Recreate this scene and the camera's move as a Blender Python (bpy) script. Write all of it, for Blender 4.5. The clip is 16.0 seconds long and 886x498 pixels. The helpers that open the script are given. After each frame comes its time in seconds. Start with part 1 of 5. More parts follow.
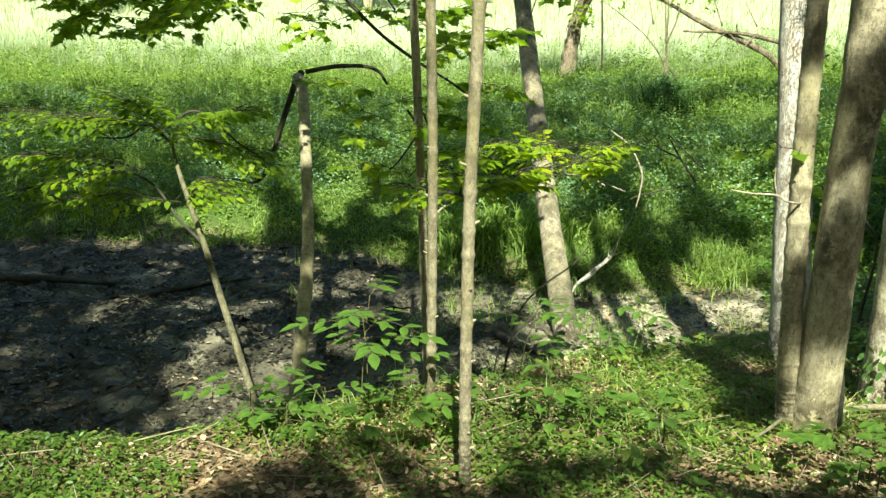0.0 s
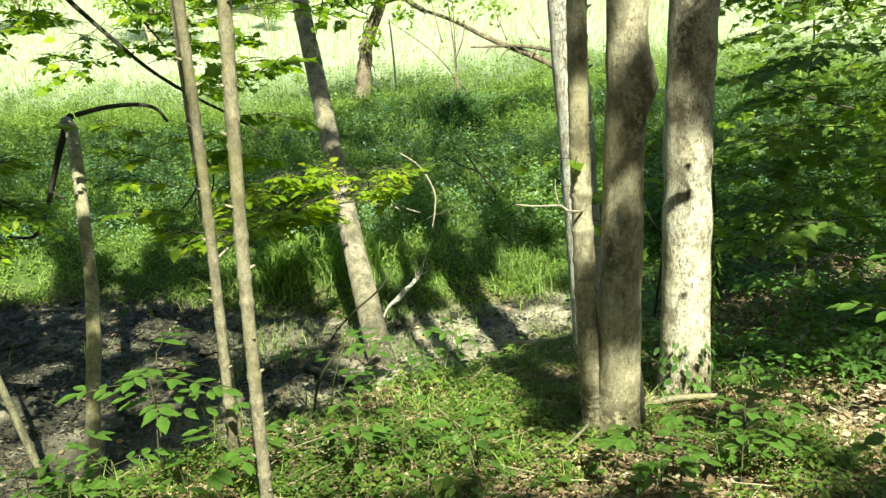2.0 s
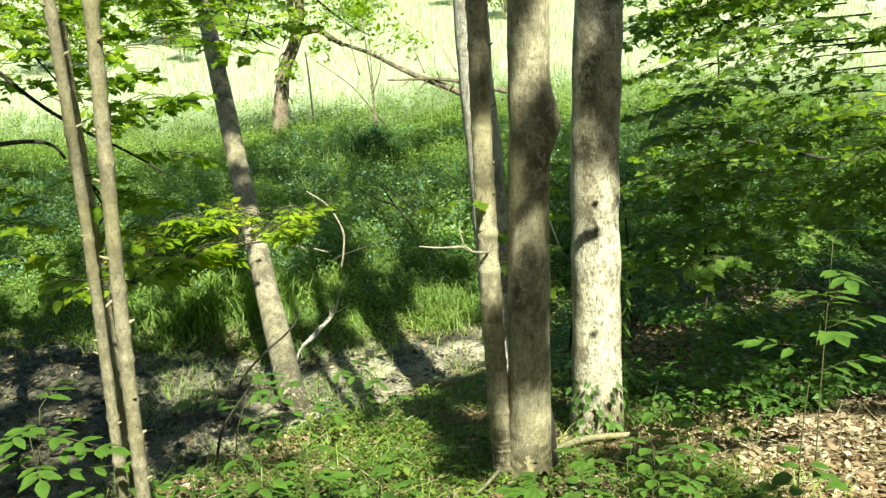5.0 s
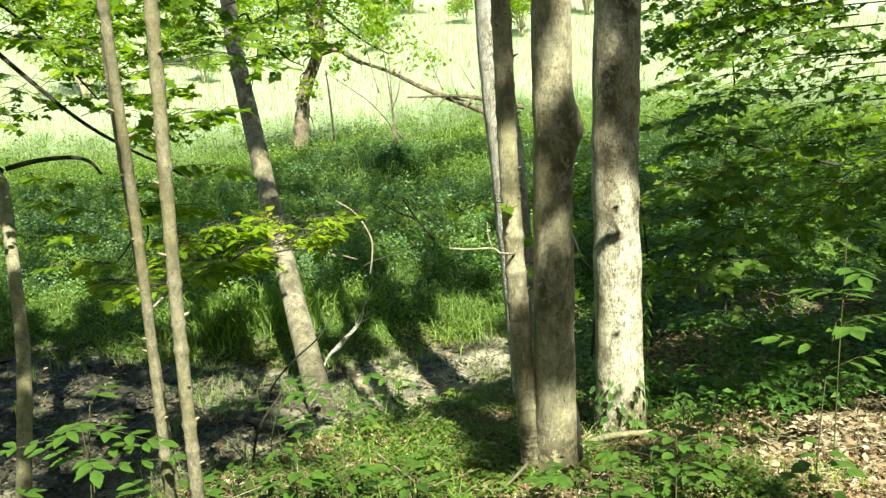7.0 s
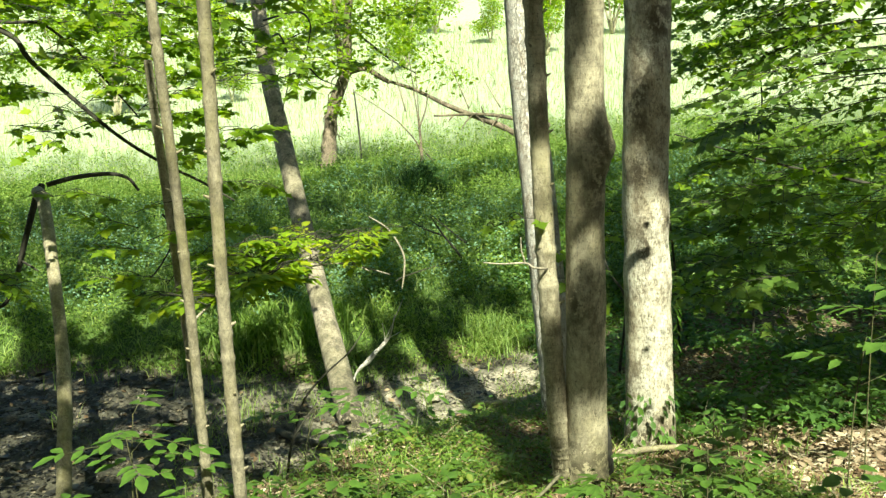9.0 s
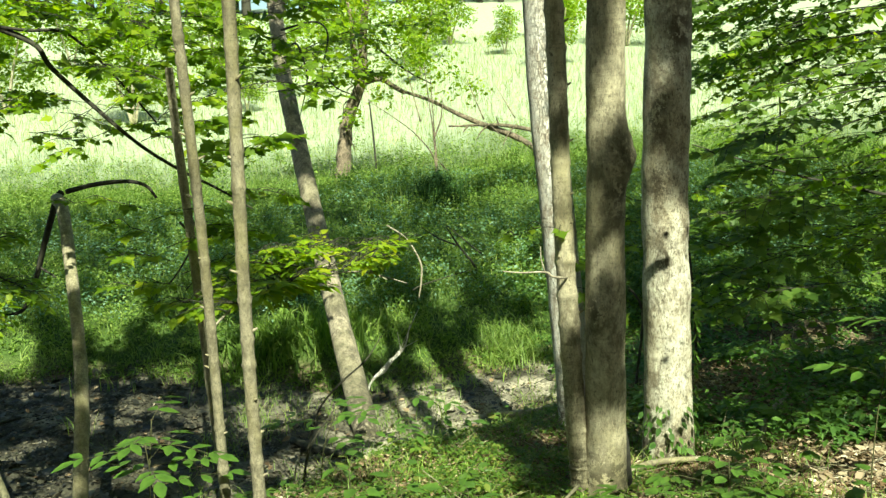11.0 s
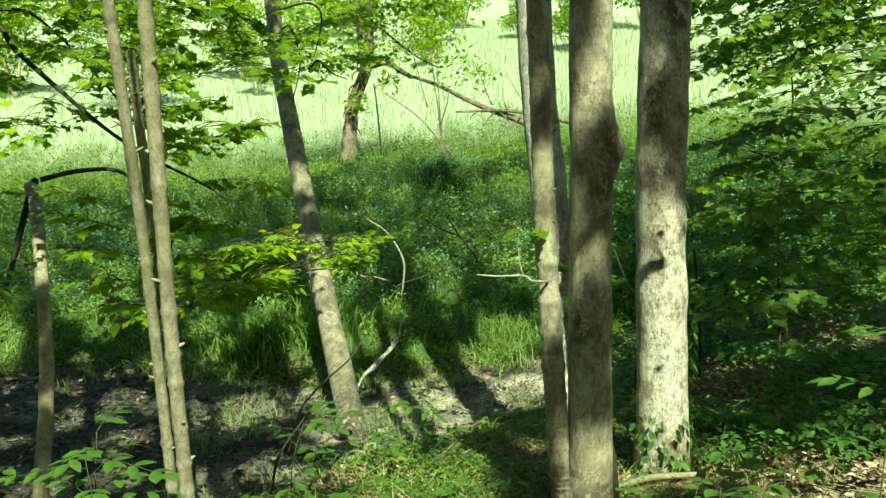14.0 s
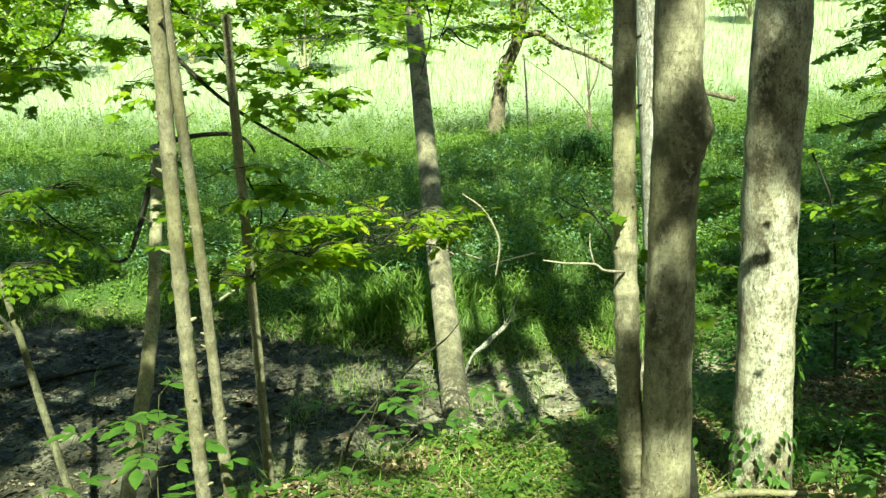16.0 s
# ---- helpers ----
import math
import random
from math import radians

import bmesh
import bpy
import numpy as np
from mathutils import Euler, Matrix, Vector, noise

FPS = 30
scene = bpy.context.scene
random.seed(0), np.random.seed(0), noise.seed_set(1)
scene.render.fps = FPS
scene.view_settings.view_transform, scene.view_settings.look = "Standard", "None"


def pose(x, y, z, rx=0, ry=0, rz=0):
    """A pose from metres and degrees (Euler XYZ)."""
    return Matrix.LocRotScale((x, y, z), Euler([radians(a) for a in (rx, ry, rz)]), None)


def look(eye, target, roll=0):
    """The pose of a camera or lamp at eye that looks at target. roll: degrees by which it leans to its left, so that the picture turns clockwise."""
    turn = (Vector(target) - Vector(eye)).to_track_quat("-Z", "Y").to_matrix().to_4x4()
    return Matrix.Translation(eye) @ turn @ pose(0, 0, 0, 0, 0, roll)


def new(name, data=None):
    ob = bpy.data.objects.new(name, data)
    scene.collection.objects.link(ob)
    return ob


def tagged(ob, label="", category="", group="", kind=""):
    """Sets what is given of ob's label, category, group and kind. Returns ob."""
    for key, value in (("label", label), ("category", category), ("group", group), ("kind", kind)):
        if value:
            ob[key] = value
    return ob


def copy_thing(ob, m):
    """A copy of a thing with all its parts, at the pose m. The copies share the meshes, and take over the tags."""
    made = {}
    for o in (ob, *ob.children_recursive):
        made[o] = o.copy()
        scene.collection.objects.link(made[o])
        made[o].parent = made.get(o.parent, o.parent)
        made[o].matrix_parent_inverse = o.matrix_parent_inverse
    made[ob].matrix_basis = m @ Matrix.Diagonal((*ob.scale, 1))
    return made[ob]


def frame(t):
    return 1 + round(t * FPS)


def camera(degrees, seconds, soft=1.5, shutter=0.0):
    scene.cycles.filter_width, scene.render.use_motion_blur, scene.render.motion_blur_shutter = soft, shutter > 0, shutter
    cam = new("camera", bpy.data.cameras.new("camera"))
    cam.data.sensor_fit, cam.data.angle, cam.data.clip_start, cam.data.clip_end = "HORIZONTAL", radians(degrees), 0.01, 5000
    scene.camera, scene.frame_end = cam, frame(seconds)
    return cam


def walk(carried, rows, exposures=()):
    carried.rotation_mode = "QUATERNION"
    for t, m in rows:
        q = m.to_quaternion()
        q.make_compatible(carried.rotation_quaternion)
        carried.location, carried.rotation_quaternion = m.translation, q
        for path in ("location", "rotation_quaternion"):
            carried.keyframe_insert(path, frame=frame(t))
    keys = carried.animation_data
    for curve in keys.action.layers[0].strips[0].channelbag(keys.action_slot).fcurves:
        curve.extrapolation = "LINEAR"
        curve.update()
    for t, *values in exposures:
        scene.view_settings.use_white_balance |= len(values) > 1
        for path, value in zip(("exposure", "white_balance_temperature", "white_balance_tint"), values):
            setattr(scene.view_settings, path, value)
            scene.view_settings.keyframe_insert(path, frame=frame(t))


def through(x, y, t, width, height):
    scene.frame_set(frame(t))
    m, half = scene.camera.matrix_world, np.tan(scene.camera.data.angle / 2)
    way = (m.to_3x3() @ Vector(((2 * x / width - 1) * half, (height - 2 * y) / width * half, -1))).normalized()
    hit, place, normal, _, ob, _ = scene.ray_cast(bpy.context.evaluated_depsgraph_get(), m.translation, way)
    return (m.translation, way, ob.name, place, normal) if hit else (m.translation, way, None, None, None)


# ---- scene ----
cam = camera(52.05, 16.0, 1.4)
PATH = [
    (0, (-0.022, -0.028, 1.602), (-0.284, 1.883, 1.074), 1.11),
    (0.5, (0.013, 0.017, 1.603), (-0.154, 1.944, 1.095), 0.13),
    (1, (0.044, 0.047, 1.601), (-0.027, 1.983, 1.103), -0.15),
    (1.5, (0.068, 0.072, 1.610), (0.092, 2.011, 1.124), -1.35),
    (2, (0.107, 0.144, 1.611), (0.240, 2.080, 1.127), -1.92),
    (2.5, (0.167, 0.224, 1.622), (0.335, 2.159, 1.143), -1.75),
    (3, (0.186, 0.250, 1.640), (0.387, 2.188, 1.188), -1.55),
    (3.5, (0.204, 0.269, 1.644), (0.419, 2.207, 1.198), -1.63),
    (4, (0.218, 0.274, 1.636), (0.460, 2.204, 1.172), -1.50),
    (4.2, (0.223, 0.275, 1.639), (0.507, 2.200, 1.179), -1.20),
    (6.3, (0.190, 0.172, 1.628), (0.496, 2.112, 1.251), -1.91),
    (6.5, (0.174, 0.141, 1.629), (0.450, 2.084, 1.245), -2.17),
    (7, (0.132, 0.072, 1.603), (0.398, 2.017, 1.219), -2.39),
    (7.5, (0.092, -0.015, 1.611), (0.354, 1.928, 1.215), -2.45),
    (8, (0.066, -0.035, 1.605), (0.309, 1.917, 1.242), -2.46),
    (8.5, (0.059, -0.029, 1.606), (0.273, 1.930, 1.264), -2.46),
    (9, (0.065, -0.020, 1.607), (0.283, 1.939, 1.264), -2.37),
    (11.3, (0.029, -0.008, 1.589), (0.220, 1.957, 1.272), -2.09),
    (11.5, (0.029, -0.001, 1.584), (0.223, 1.963, 1.263), -2.01),
    (12, (0.043, 0.022, 1.584), (0.203, 1.984, 1.232), -2.09),
    (12.5, (0.066, 0.086, 1.582), (0.103, 2.054, 1.226), -2.49),
    (13, (0.146, 0.210, 1.594), (0.189, 2.179, 1.245), -2.04),
    (13.5, (0.190, 0.269, 1.602), (0.306, 2.239, 1.278), -1.65),
    (14, (0.274, 0.343, 1.598), (0.430, 2.306, 1.248), -1.84),
    (14.5, (0.406, 0.399, 1.585), (0.429, 2.368, 1.229), -1.55),
    (15, (0.530, 0.447, 1.578), (0.450, 2.408, 1.190), -0.67),
    (15.5, (0.620, 0.546, 1.572), (0.452, 2.497, 1.164), -1.17),
    (16, (0.690, 0.602, 1.575), (0.490, 2.551, 1.174), -0.97),
]
EXPOSURES = [(0, 1.66, 6850, -13), (9, 1.57, 6850, -13), (11.5, 1.36, 6900, -21), (13.5, 1.27, 6900, -29), (14.5, 1.36, 6900, -33), (16, 1.58, 6900, -32)]
walk(cam, [(t, look(eye, target, roll)) for t, eye, target, roll in PATH], EXPOSURES)

# ---- sky, sun ----
SUN_ELEV = 48.0
SUN_WAY = Vector((-0.163 * math.cos(radians(SUN_ELEV)), 0.987 * math.cos(radians(SUN_ELEV)), -math.sin(radians(SUN_ELEV)))).normalized()
world = bpy.data.worlds.new("sky")
scene.world = world
world.use_nodes = True
wn = world.node_tree
sky = wn.nodes.new("ShaderNodeTexSky")
sky.sky_type, sky.sun_disc = "NISHITA", False
sky.sun_elevation, sky.sun_rotation = radians(SUN_ELEV), math.atan2(-SUN_WAY.x, -SUN_WAY.y)
sky.dust_density = 2.0
wn.links.new(sky.outputs["Color"], wn.nodes["Background"].inputs["Color"])
wn.nodes["Background"].inputs["Strength"].default_value = 0.075
sun_data = bpy.data.lights.new("sun", "SUN")
sun_data.energy, sun_data.angle, sun_data.color = 5.0, radians(0.6), (1.0, 0.94, 0.84)
sun = new("sun", sun_data)
sun.rotation_euler = SUN_WAY.to_track_quat("-Z", "Y").to_euler()

rng = np.random.default_rng(7)


# ---- materials ----
def material(name):
    m = bpy.data.materials.new(name)
    m.use_nodes = True
    nt = m.node_tree
    b = nt.nodes["Principled BSDF"]
    return m, nt, b


def noise_node(nt, scale, detail=4.0, rough=0.6, coords=None, stretch=None):
    n = nt.nodes.new("ShaderNodeTexNoise")
    n.inputs["Scale"].default_value, n.inputs["Detail"].default_value, n.inputs["Roughness"].default_value = scale, detail, rough
    if coords is not None:
        if stretch:
            mp = nt.nodes.new("ShaderNodeMapping")
            mp.inputs["Scale"].default_value = stretch
            nt.links.new(coords, mp.inputs["Vector"])
            coords = mp.outputs["Vector"]
        nt.links.new(coords, n.inputs["Vector"])
    return n


def ramp(nt, fac, stops):
    r = nt.nodes.new("ShaderNodeValToRGB")
    els = r.color_ramp.elements
    while len(els) < len(stops):
        els.new(0.5)
    for e, (p, c) in zip(els, stops):
        e.position, e.color = p, (*c, 1) if len(c) == 3 else c
    nt.links.new(fac, r.inputs["Fac"])
    return r


def mix(nt, fac, a, b, kind="MIX"):
    m = nt.nodes.new("ShaderNodeMix")
    m.data_type, m.blend_type = "RGBA", kind
    for sock, v in ((m.inputs["Factor"], fac), (m.inputs[6], a), (m.inputs[7], b)):
        if isinstance(v, (int, float)):
            sock.default_value = v
        elif isinstance(v, tuple):
            sock.default_value = (*v, 1)
        else:
            nt.links.new(v, sock)
    return m.outputs[2]


def bump(nt, b, height, strength, distance):
    n = nt.nodes.new("ShaderNodeBump")
    n.inputs["Strength"].default_value, n.inputs["Distance"].default_value = strength, distance
    nt.links.new(height, n.inputs["Height"])
    nt.links.new(n.outputs["Normal"], b.inputs["Normal"])


def leaf_material(name, dark, light, through=0.45, rough=0.45, warm=None):
    """Thin leaves: a glossy coat over a face that lets part of the light through. Each leaf has its own shade."""
    m, nt, b = material(name)
    geo = nt.nodes.new("ShaderNodeNewGeometry")
    tc = nt.nodes.new("ShaderNodeTexCoord")
    stops = [(0.0, dark), (0.75, light)] + ([(1.0, warm)] if warm else [])
    shade = ramp(nt, geo.outputs["Random Per Island"], stops)
    blot = noise_node(nt, 1.3, 2.0, 0.5, tc.outputs["Object"])
    tone = ramp(nt, blot.outputs["Fac"], [(0.3, (0.62, 0.66, 0.62)), (0.7, (1.25, 1.2, 1.1))])
    col = mix(nt, 1.0, shade.outputs["Color"], tone.outputs["Color"], "MULTIPLY")
    nt.links.new(col, b.inputs["Base Color"])
    b.inputs["Roughness"].default_value = rough
    b.inputs["Specular IOR Level"].default_value = 0.5 if rough < 0.6 else 0.2
    tr = nt.nodes.new("ShaderNodeBsdfTranslucent")
    nt.links.new(mix(nt, 1.0, col, (1.4, 1.42, 0.62), "MULTIPLY"), tr.inputs["Color"])
    ms = nt.nodes.new("ShaderNodeMixShader")
    ms.inputs["Fac"].default_value = through
    nt.links.new(b.outputs["BSDF"], ms.inputs[1])
    nt.links.new(tr.outputs["BSDF"], ms.inputs[2])
    nt.links.new(ms.outputs["Shader"], nt.nodes["Material Output"].inputs["Surface"])
    return m


def bark_material(name, dark, light, lichen, moss=0.35, scale=1.0, relief=0.4, plates=0.0, crackle=0.56):
    """Bark: upright grain, cross lines, dark blotches, pale flecks and a tinge of algae."""
    m, nt, b = material(name)
    tc = nt.nodes.new("ShaderNodeTexCoord")
    co = tc.outputs["Object"]
    big = noise_node(nt, 2.6 * scale, 4.0, 0.65, co, (1, 1, 0.5))
    fine = noise_node(nt, 38 * scale, 7.0, 0.75, co, (1, 1, 0.45))
    band = noise_node(nt, 10 * scale, 4.0, 0.7, co, (0.7, 0.7, 6.0))
    blotch = noise_node(nt, 6.5 * scale, 7.0, 0.8, co, (1, 1, 0.6))
    spot = noise_node(nt, 21 * scale, 5.0, 0.7, co, (1, 1, 0.8))
    base = ramp(nt, fine.outputs["Fac"], [(0.36, tuple(v * 0.45 for v in light)), (0.5, tuple(v * 0.85 for v in light)), (0.64, tuple(min(0.7, v * 1.2) for v in light))])
    col = mix(nt, ramp(nt, big.outputs["Fac"], [(0.44, (0, 0, 0)), (0.56, (moss, moss, moss))]).outputs["Color"], base.outputs["Color"], lichen)
    col = mix(nt, ramp(nt, band.outputs["Fac"], [(0.57, (0, 0, 0)), (0.6, (0.35, 0.35, 0.35))]).outputs["Color"], col, tuple(v * 0.35 for v in light))
    col = mix(nt, ramp(nt, blotch.outputs["Fac"], [(0.5, (0, 0, 0)), (0.6, (0.75, 0.75, 0.75))]).outputs["Color"], col, dark)
    col = mix(nt, ramp(nt, spot.outputs["Fac"], [(0.62, (0, 0, 0)), (0.68, (0.6, 0.6, 0.6))]).outputs["Color"], col, tuple(v * 0.7 for v in dark))
    col = mix(nt, ramp(nt, blotch.outputs["Fac"], [(0.34, (0.45, 0.45, 0.45)), (0.5, (0, 0, 0))]).outputs["Color"], col, tuple(min(0.65, v * 1.3) for v in light))
    # mottled darker bark where the trunk's mask asks for it
    darkened = nt.nodes.new("ShaderNodeAttribute")
    darkened.attribute_name = "dark_mask"
    scab = noise_node(nt, 24 * scale, 5.0, 0.75, co, (1, 1, 0.9))
    scabs = ramp(nt, scab.outputs["Fac"], [(0.45, (0.15, 0.15, 0.15)), (0.49, (1, 1, 1))])
    col = mix(nt, mix(nt, 1.0, darkened.outputs["Color"], scabs.outputs["Color"], "MULTIPLY"), col, mix(nt, fine.outputs["Fac"], tuple(v * 0.15 for v in dark), tuple(v * 0.8 for v in dark)))
    crack = noise_node(nt, 95 * scale, 4.0, 0.7, co, (1, 1, 0.5))
    col = mix(nt, mix(nt, 1.0, ramp(nt, crack.outputs["Fac"], [(crackle, (0, 0, 0)), (crackle + 0.07, (0.75, 0.75, 0.75))]).outputs["Color"], ramp(nt, spot.outputs["Fac"], [(0.36, (0.1, 0.1, 0.1)), (0.56, (1, 1, 1))]).outputs["Color"], "MULTIPLY"), col, tuple(v * 0.5 for v in dark))
    h = mix(nt, 0.2, fine.outputs["Fac"], band.outputs["Fac"])
    if plates:
        vo = nt.nodes.new("ShaderNodeTexVoronoi")
        vo.feature = "DISTANCE_TO_EDGE"
        vo.inputs["Scale"].default_value = 75 * scale
        mp = nt.nodes.new("ShaderNodeMapping")
        mp.inputs["Scale"].default_value = (1, 1, 0.28)
        wob = mix(nt, 0.09, co, blotch.outputs["Color"])
        nt.links.new(wob, mp.inputs["Vector"])
        nt.links.new(mp.outputs["Vector"], vo.inputs["Vector"])
        edge = ramp(nt, vo.outputs["Distance"], [(0.0, (plates, plates, plates)), (0.14, (0, 0, 0))])
        col = mix(nt, mix(nt, 1.0, edge.outputs["Color"], ramp(nt, blotch.outputs["Fac"], [(0.42, (0, 0, 0)), (0.55, (1, 1, 1))]).outputs["Color"], "MULTIPLY"), col, dark)
        h = mix(nt, 0.5, h, ramp(nt, vo.outputs["Distance"], [(0.0, (0, 0, 0)), (0.12, (1, 1, 1))]).outputs["Color"])
    nt.links.new(col, b.inputs["Base Color"])
    b.inputs["Roughness"].default_value = 0.88
    bump(nt, b, h, relief, 0.012)
    return m


BARK_SMOOTH = bark_material("smooth grey maple bark", (0.13, 0.108, 0.062), (0.43, 0.375, 0.265), (0.28, 0.245, 0.13), 0.7, 1.0, 1.0)
BARK_ROUGH = bark_material("rough flaky bark", (0.13, 0.1, 0.06), (0.63, 0.565, 0.45), (0.4, 0.33, 0.21), 0.7, 0.9, 1.4, 0.0, 0.52)
BARK_PALE = bark_material("pale ridged bark", (0.27, 0.215, 0.165), (0.7, 0.645, 0.57), (0.5, 0.43, 0.35), 0.4, 0.9, 1.2, 0.32)
BARK_LEANING = bark_material("leaning trunk bark", (0.08, 0.066, 0.045), (0.4, 0.335, 0.25), (0.13, 0.12, 0.06), 0.6, 1.2, 0.7, 0.3)
BARK_SAPLING = bark_material("sapling bark", (0.13, 0.11, 0.07), (0.3, 0.26, 0.18), (0.19, 0.165, 0.07), 0.6, 1.8, 0.5)
BARK_FAR = bark_material("shaggy reddish bark", (0.04, 0.03, 0.02), (0.3, 0.23, 0.165), (0.12, 0.11, 0.055), 0.6, 0.7, 1.0, 0.5)
BARK_DARK = bark_material("dark wet bark", (0.012, 0.011, 0.008), (0.045, 0.04, 0.028), (0.04, 0.04, 0.02), 0.3, 2.0, 0.5)
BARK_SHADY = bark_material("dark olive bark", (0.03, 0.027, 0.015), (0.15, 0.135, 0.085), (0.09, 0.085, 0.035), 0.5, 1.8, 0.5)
WOOD_DEAD = bark_material("weathered dead wood", (0.16, 0.13, 0.09), (0.4, 0.35, 0.27), (0.22, 0.19, 0.12), 0.3, 3.0, 0.4)
WOOD_STUB = bark_material("reddish broken wood", (0.1, 0.06, 0.035), (0.34, 0.22, 0.13), (0.2, 0.15, 0.07), 0.3, 3.0, 0.6)

STEM = bark_material("green brown stem", (0.035, 0.035, 0.014), (0.09, 0.09, 0.035), (0.1, 0.08, 0.03), 0.4, 3.0, 0.2)
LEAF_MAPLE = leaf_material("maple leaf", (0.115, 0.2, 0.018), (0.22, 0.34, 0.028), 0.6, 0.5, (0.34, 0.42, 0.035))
# copy of the maple leaf with shade put into its colour
LEAF_MAPLE_SHADED = leaf_material("maple leaf with shade in its green", (0.085, 0.16, 0.03), (0.17, 0.27, 0.05), 0.55, 0.5, (0.25, 0.34, 0.07))
LEAF_LIME = leaf_material("young lime green leaf", (0.13, 0.22, 0.014), (0.235, 0.35, 0.02), 0.55, 0.5, (0.36, 0.42, 0.028))
LEAF_YELLOW = leaf_material("yellow green leaf", (0.15, 0.26, 0.014), (0.27, 0.37, 0.02), 0.5, 0.5, (0.42, 0.44, 0.03))
LEAF_HERB = leaf_material("herb leaf", (0.1, 0.175, 0.04), (0.205, 0.3, 0.075), 0.48, 0.75, (0.31, 0.385, 0.12))
LEAF_PALE = leaf_material("pale bluish herb leaf", (0.13, 0.25, 0.14), (0.22, 0.35, 0.25), 0.35, 0.75, (0.3, 0.42, 0.36))
LEAF_GRASS = leaf_material("grass blade", (0.12, 0.2, 0.042), (0.23, 0.32, 0.08), 0.45, 0.55, (0.36, 0.42, 0.15))
LEAF_MEADOW = leaf_material("dry meadow grass", (0.19, 0.24, 0.09), (0.31, 0.345, 0.18), 0.5, 0.5, (0.48, 0.47, 0.31))
LEAF_SEEDLING = leaf_material("seedling leaf", (0.055, 0.125, 0.022), (0.12, 0.215, 0.04), 0.45, 0.45, (0.19, 0.28, 0.06))
LEAF_DARK = leaf_material("dark bush leaf", (0.022, 0.055, 0.02), (0.055, 0.115, 0.03), 0.2, 0.6)
LEAF_CANOPY = leaf_material("canopy leaf", (0.03, 0.08, 0.012), (0.07, 0.15, 0.02), 0.18, 0.5)
LEAF_SHADE = leaf_material("shade seedling leaf", (0.055, 0.125, 0.026), (0.12, 0.22, 0.045), 0.45, 0.5)
LEAF_FLOOR = leaf_material("small floor herb leaf", (0.055, 0.11, 0.018), (0.12, 0.2, 0.03), 0.4, 0.5, (0.22, 0.22, 0.06))
LEAF_WOODS = leaf_material("far woods leaf", (0.05, 0.1, 0.02), (0.12, 0.2, 0.04), 0.4, 0.5, (0.2, 0.28, 0.08))
LEAF_DEAD = leaf_material("dead leaf", (0.06, 0.037, 0.022), (0.26, 0.18, 0.12), 0.12, 0.6, (0.44, 0.35, 0.26))
LEAF_DRY = leaf_material("dry pale leaf", (0.12, 0.075, 0.045), (0.48, 0.37, 0.28), 0.15, 0.6, (0.72, 0.62, 0.52))
LEAF_WET = leaf_material("wet black leaf", (0.016, 0.014, 0.011), (0.07, 0.06, 0.046), 0.05, 0.5, (0.2, 0.165, 0.125))

LEAF_BLACK = leaf_material("rotten black leaf", (0.01, 0.009, 0.007), (0.028, 0.024, 0.018), 0.03, 0.55)


def ground_material():
    m, nt, b = material("forest ground")
    tc = nt.nodes.new("ShaderNodeTexCoord")
    co = tc.outputs["Object"]
    zone = nt.nodes.new("ShaderNodeAttribute")
    zone.attribute_name = "zone"
    sep = nt.nodes.new("ShaderNodeSeparateColor")
    nt.links.new(zone.outputs["Color"], sep.inputs["Color"])
    fine = noise_node(nt, 34, 6.0, 0.7, co)
    mid = noise_node(nt, 5.5, 5.0, 0.65, co)
    mud = ramp(nt, mid.outputs["Fac"], [(0.32, (0.014, 0.013, 0.01)), (0.52, (0.062, 0.058, 0.042)), (0.72, (0.14, 0.13, 0.095))])
    mudc = mix(nt, ramp(nt, fine.outputs["Fac"], [(0.45, (0, 0, 0)), (0.62, (0.85, 0.85, 0.85))]).outputs["Color"], mud.outputs["Color"], (0.025, 0.021, 0.016))
    soil = ramp(nt, fine.outputs["Fac"], [(0.3, (0.05, 0.035, 0.022)), (0.5, (0.14, 0.10, 0.065)), (0.7, (0.3, 0.23, 0.16))])
    soilc = mix(nt, ramp(nt, mid.outputs["Fac"], [(0.45, (0, 0, 0)), (0.6, (0.6, 0.6, 0.6))]).outputs["Color"], soil.outputs["Color"], (0.06, 0.07, 0.025))
    turf = ramp(nt, fine.outputs["Fac"], [(0.3, (0.03, 0.045, 0.012)), (0.55, (0.06, 0.1, 0.022)), (0.75, (0.12, 0.17, 0.04))])
    field = ramp(nt, mid.outputs["Fac"], [(0.3, (0.22, 0.27, 0.16)), (0.7, (0.37, 0.4, 0.28))])
    silt = ramp(nt, fine.outputs["Fac"], [(0.36, (0.05, 0.042, 0.032)), (0.45, (0.28, 0.245, 0.185)), (0.7, (0.56, 0.5, 0.4))])
    mudc = mix(nt, zone.outputs["Alpha"], mudc, silt.outputs["Color"])
    col = mix(nt, sep.outputs["Red"], soilc, mudc)
    col = mix(nt, sep.outputs["Green"], col, turf.outputs["Color"])
    col = mix(nt, sep.outputs["Blue"], col, field.outputs["Color"])
    nt.links.new(col, b.inputs["Base Color"])
    wet = nt.nodes.new("ShaderNodeMapRange")
    wet.inputs["To Min"].default_value, wet.inputs["To Max"].default_value = 0.95, 0.8
    b.inputs["Specular IOR Level"].default_value = 0.2
    nt.links.new(sep.outputs["Red"], wet.inputs["Value"])
    nt.links.new(wet.outputs["Result"], b.inputs["Roughness"])
    bump(nt, b, mix(nt, 0.5, fine.outputs["Fac"], mid.outputs["Fac"]), 0.7, 0.03)
    return m


GROUND = ground_material()


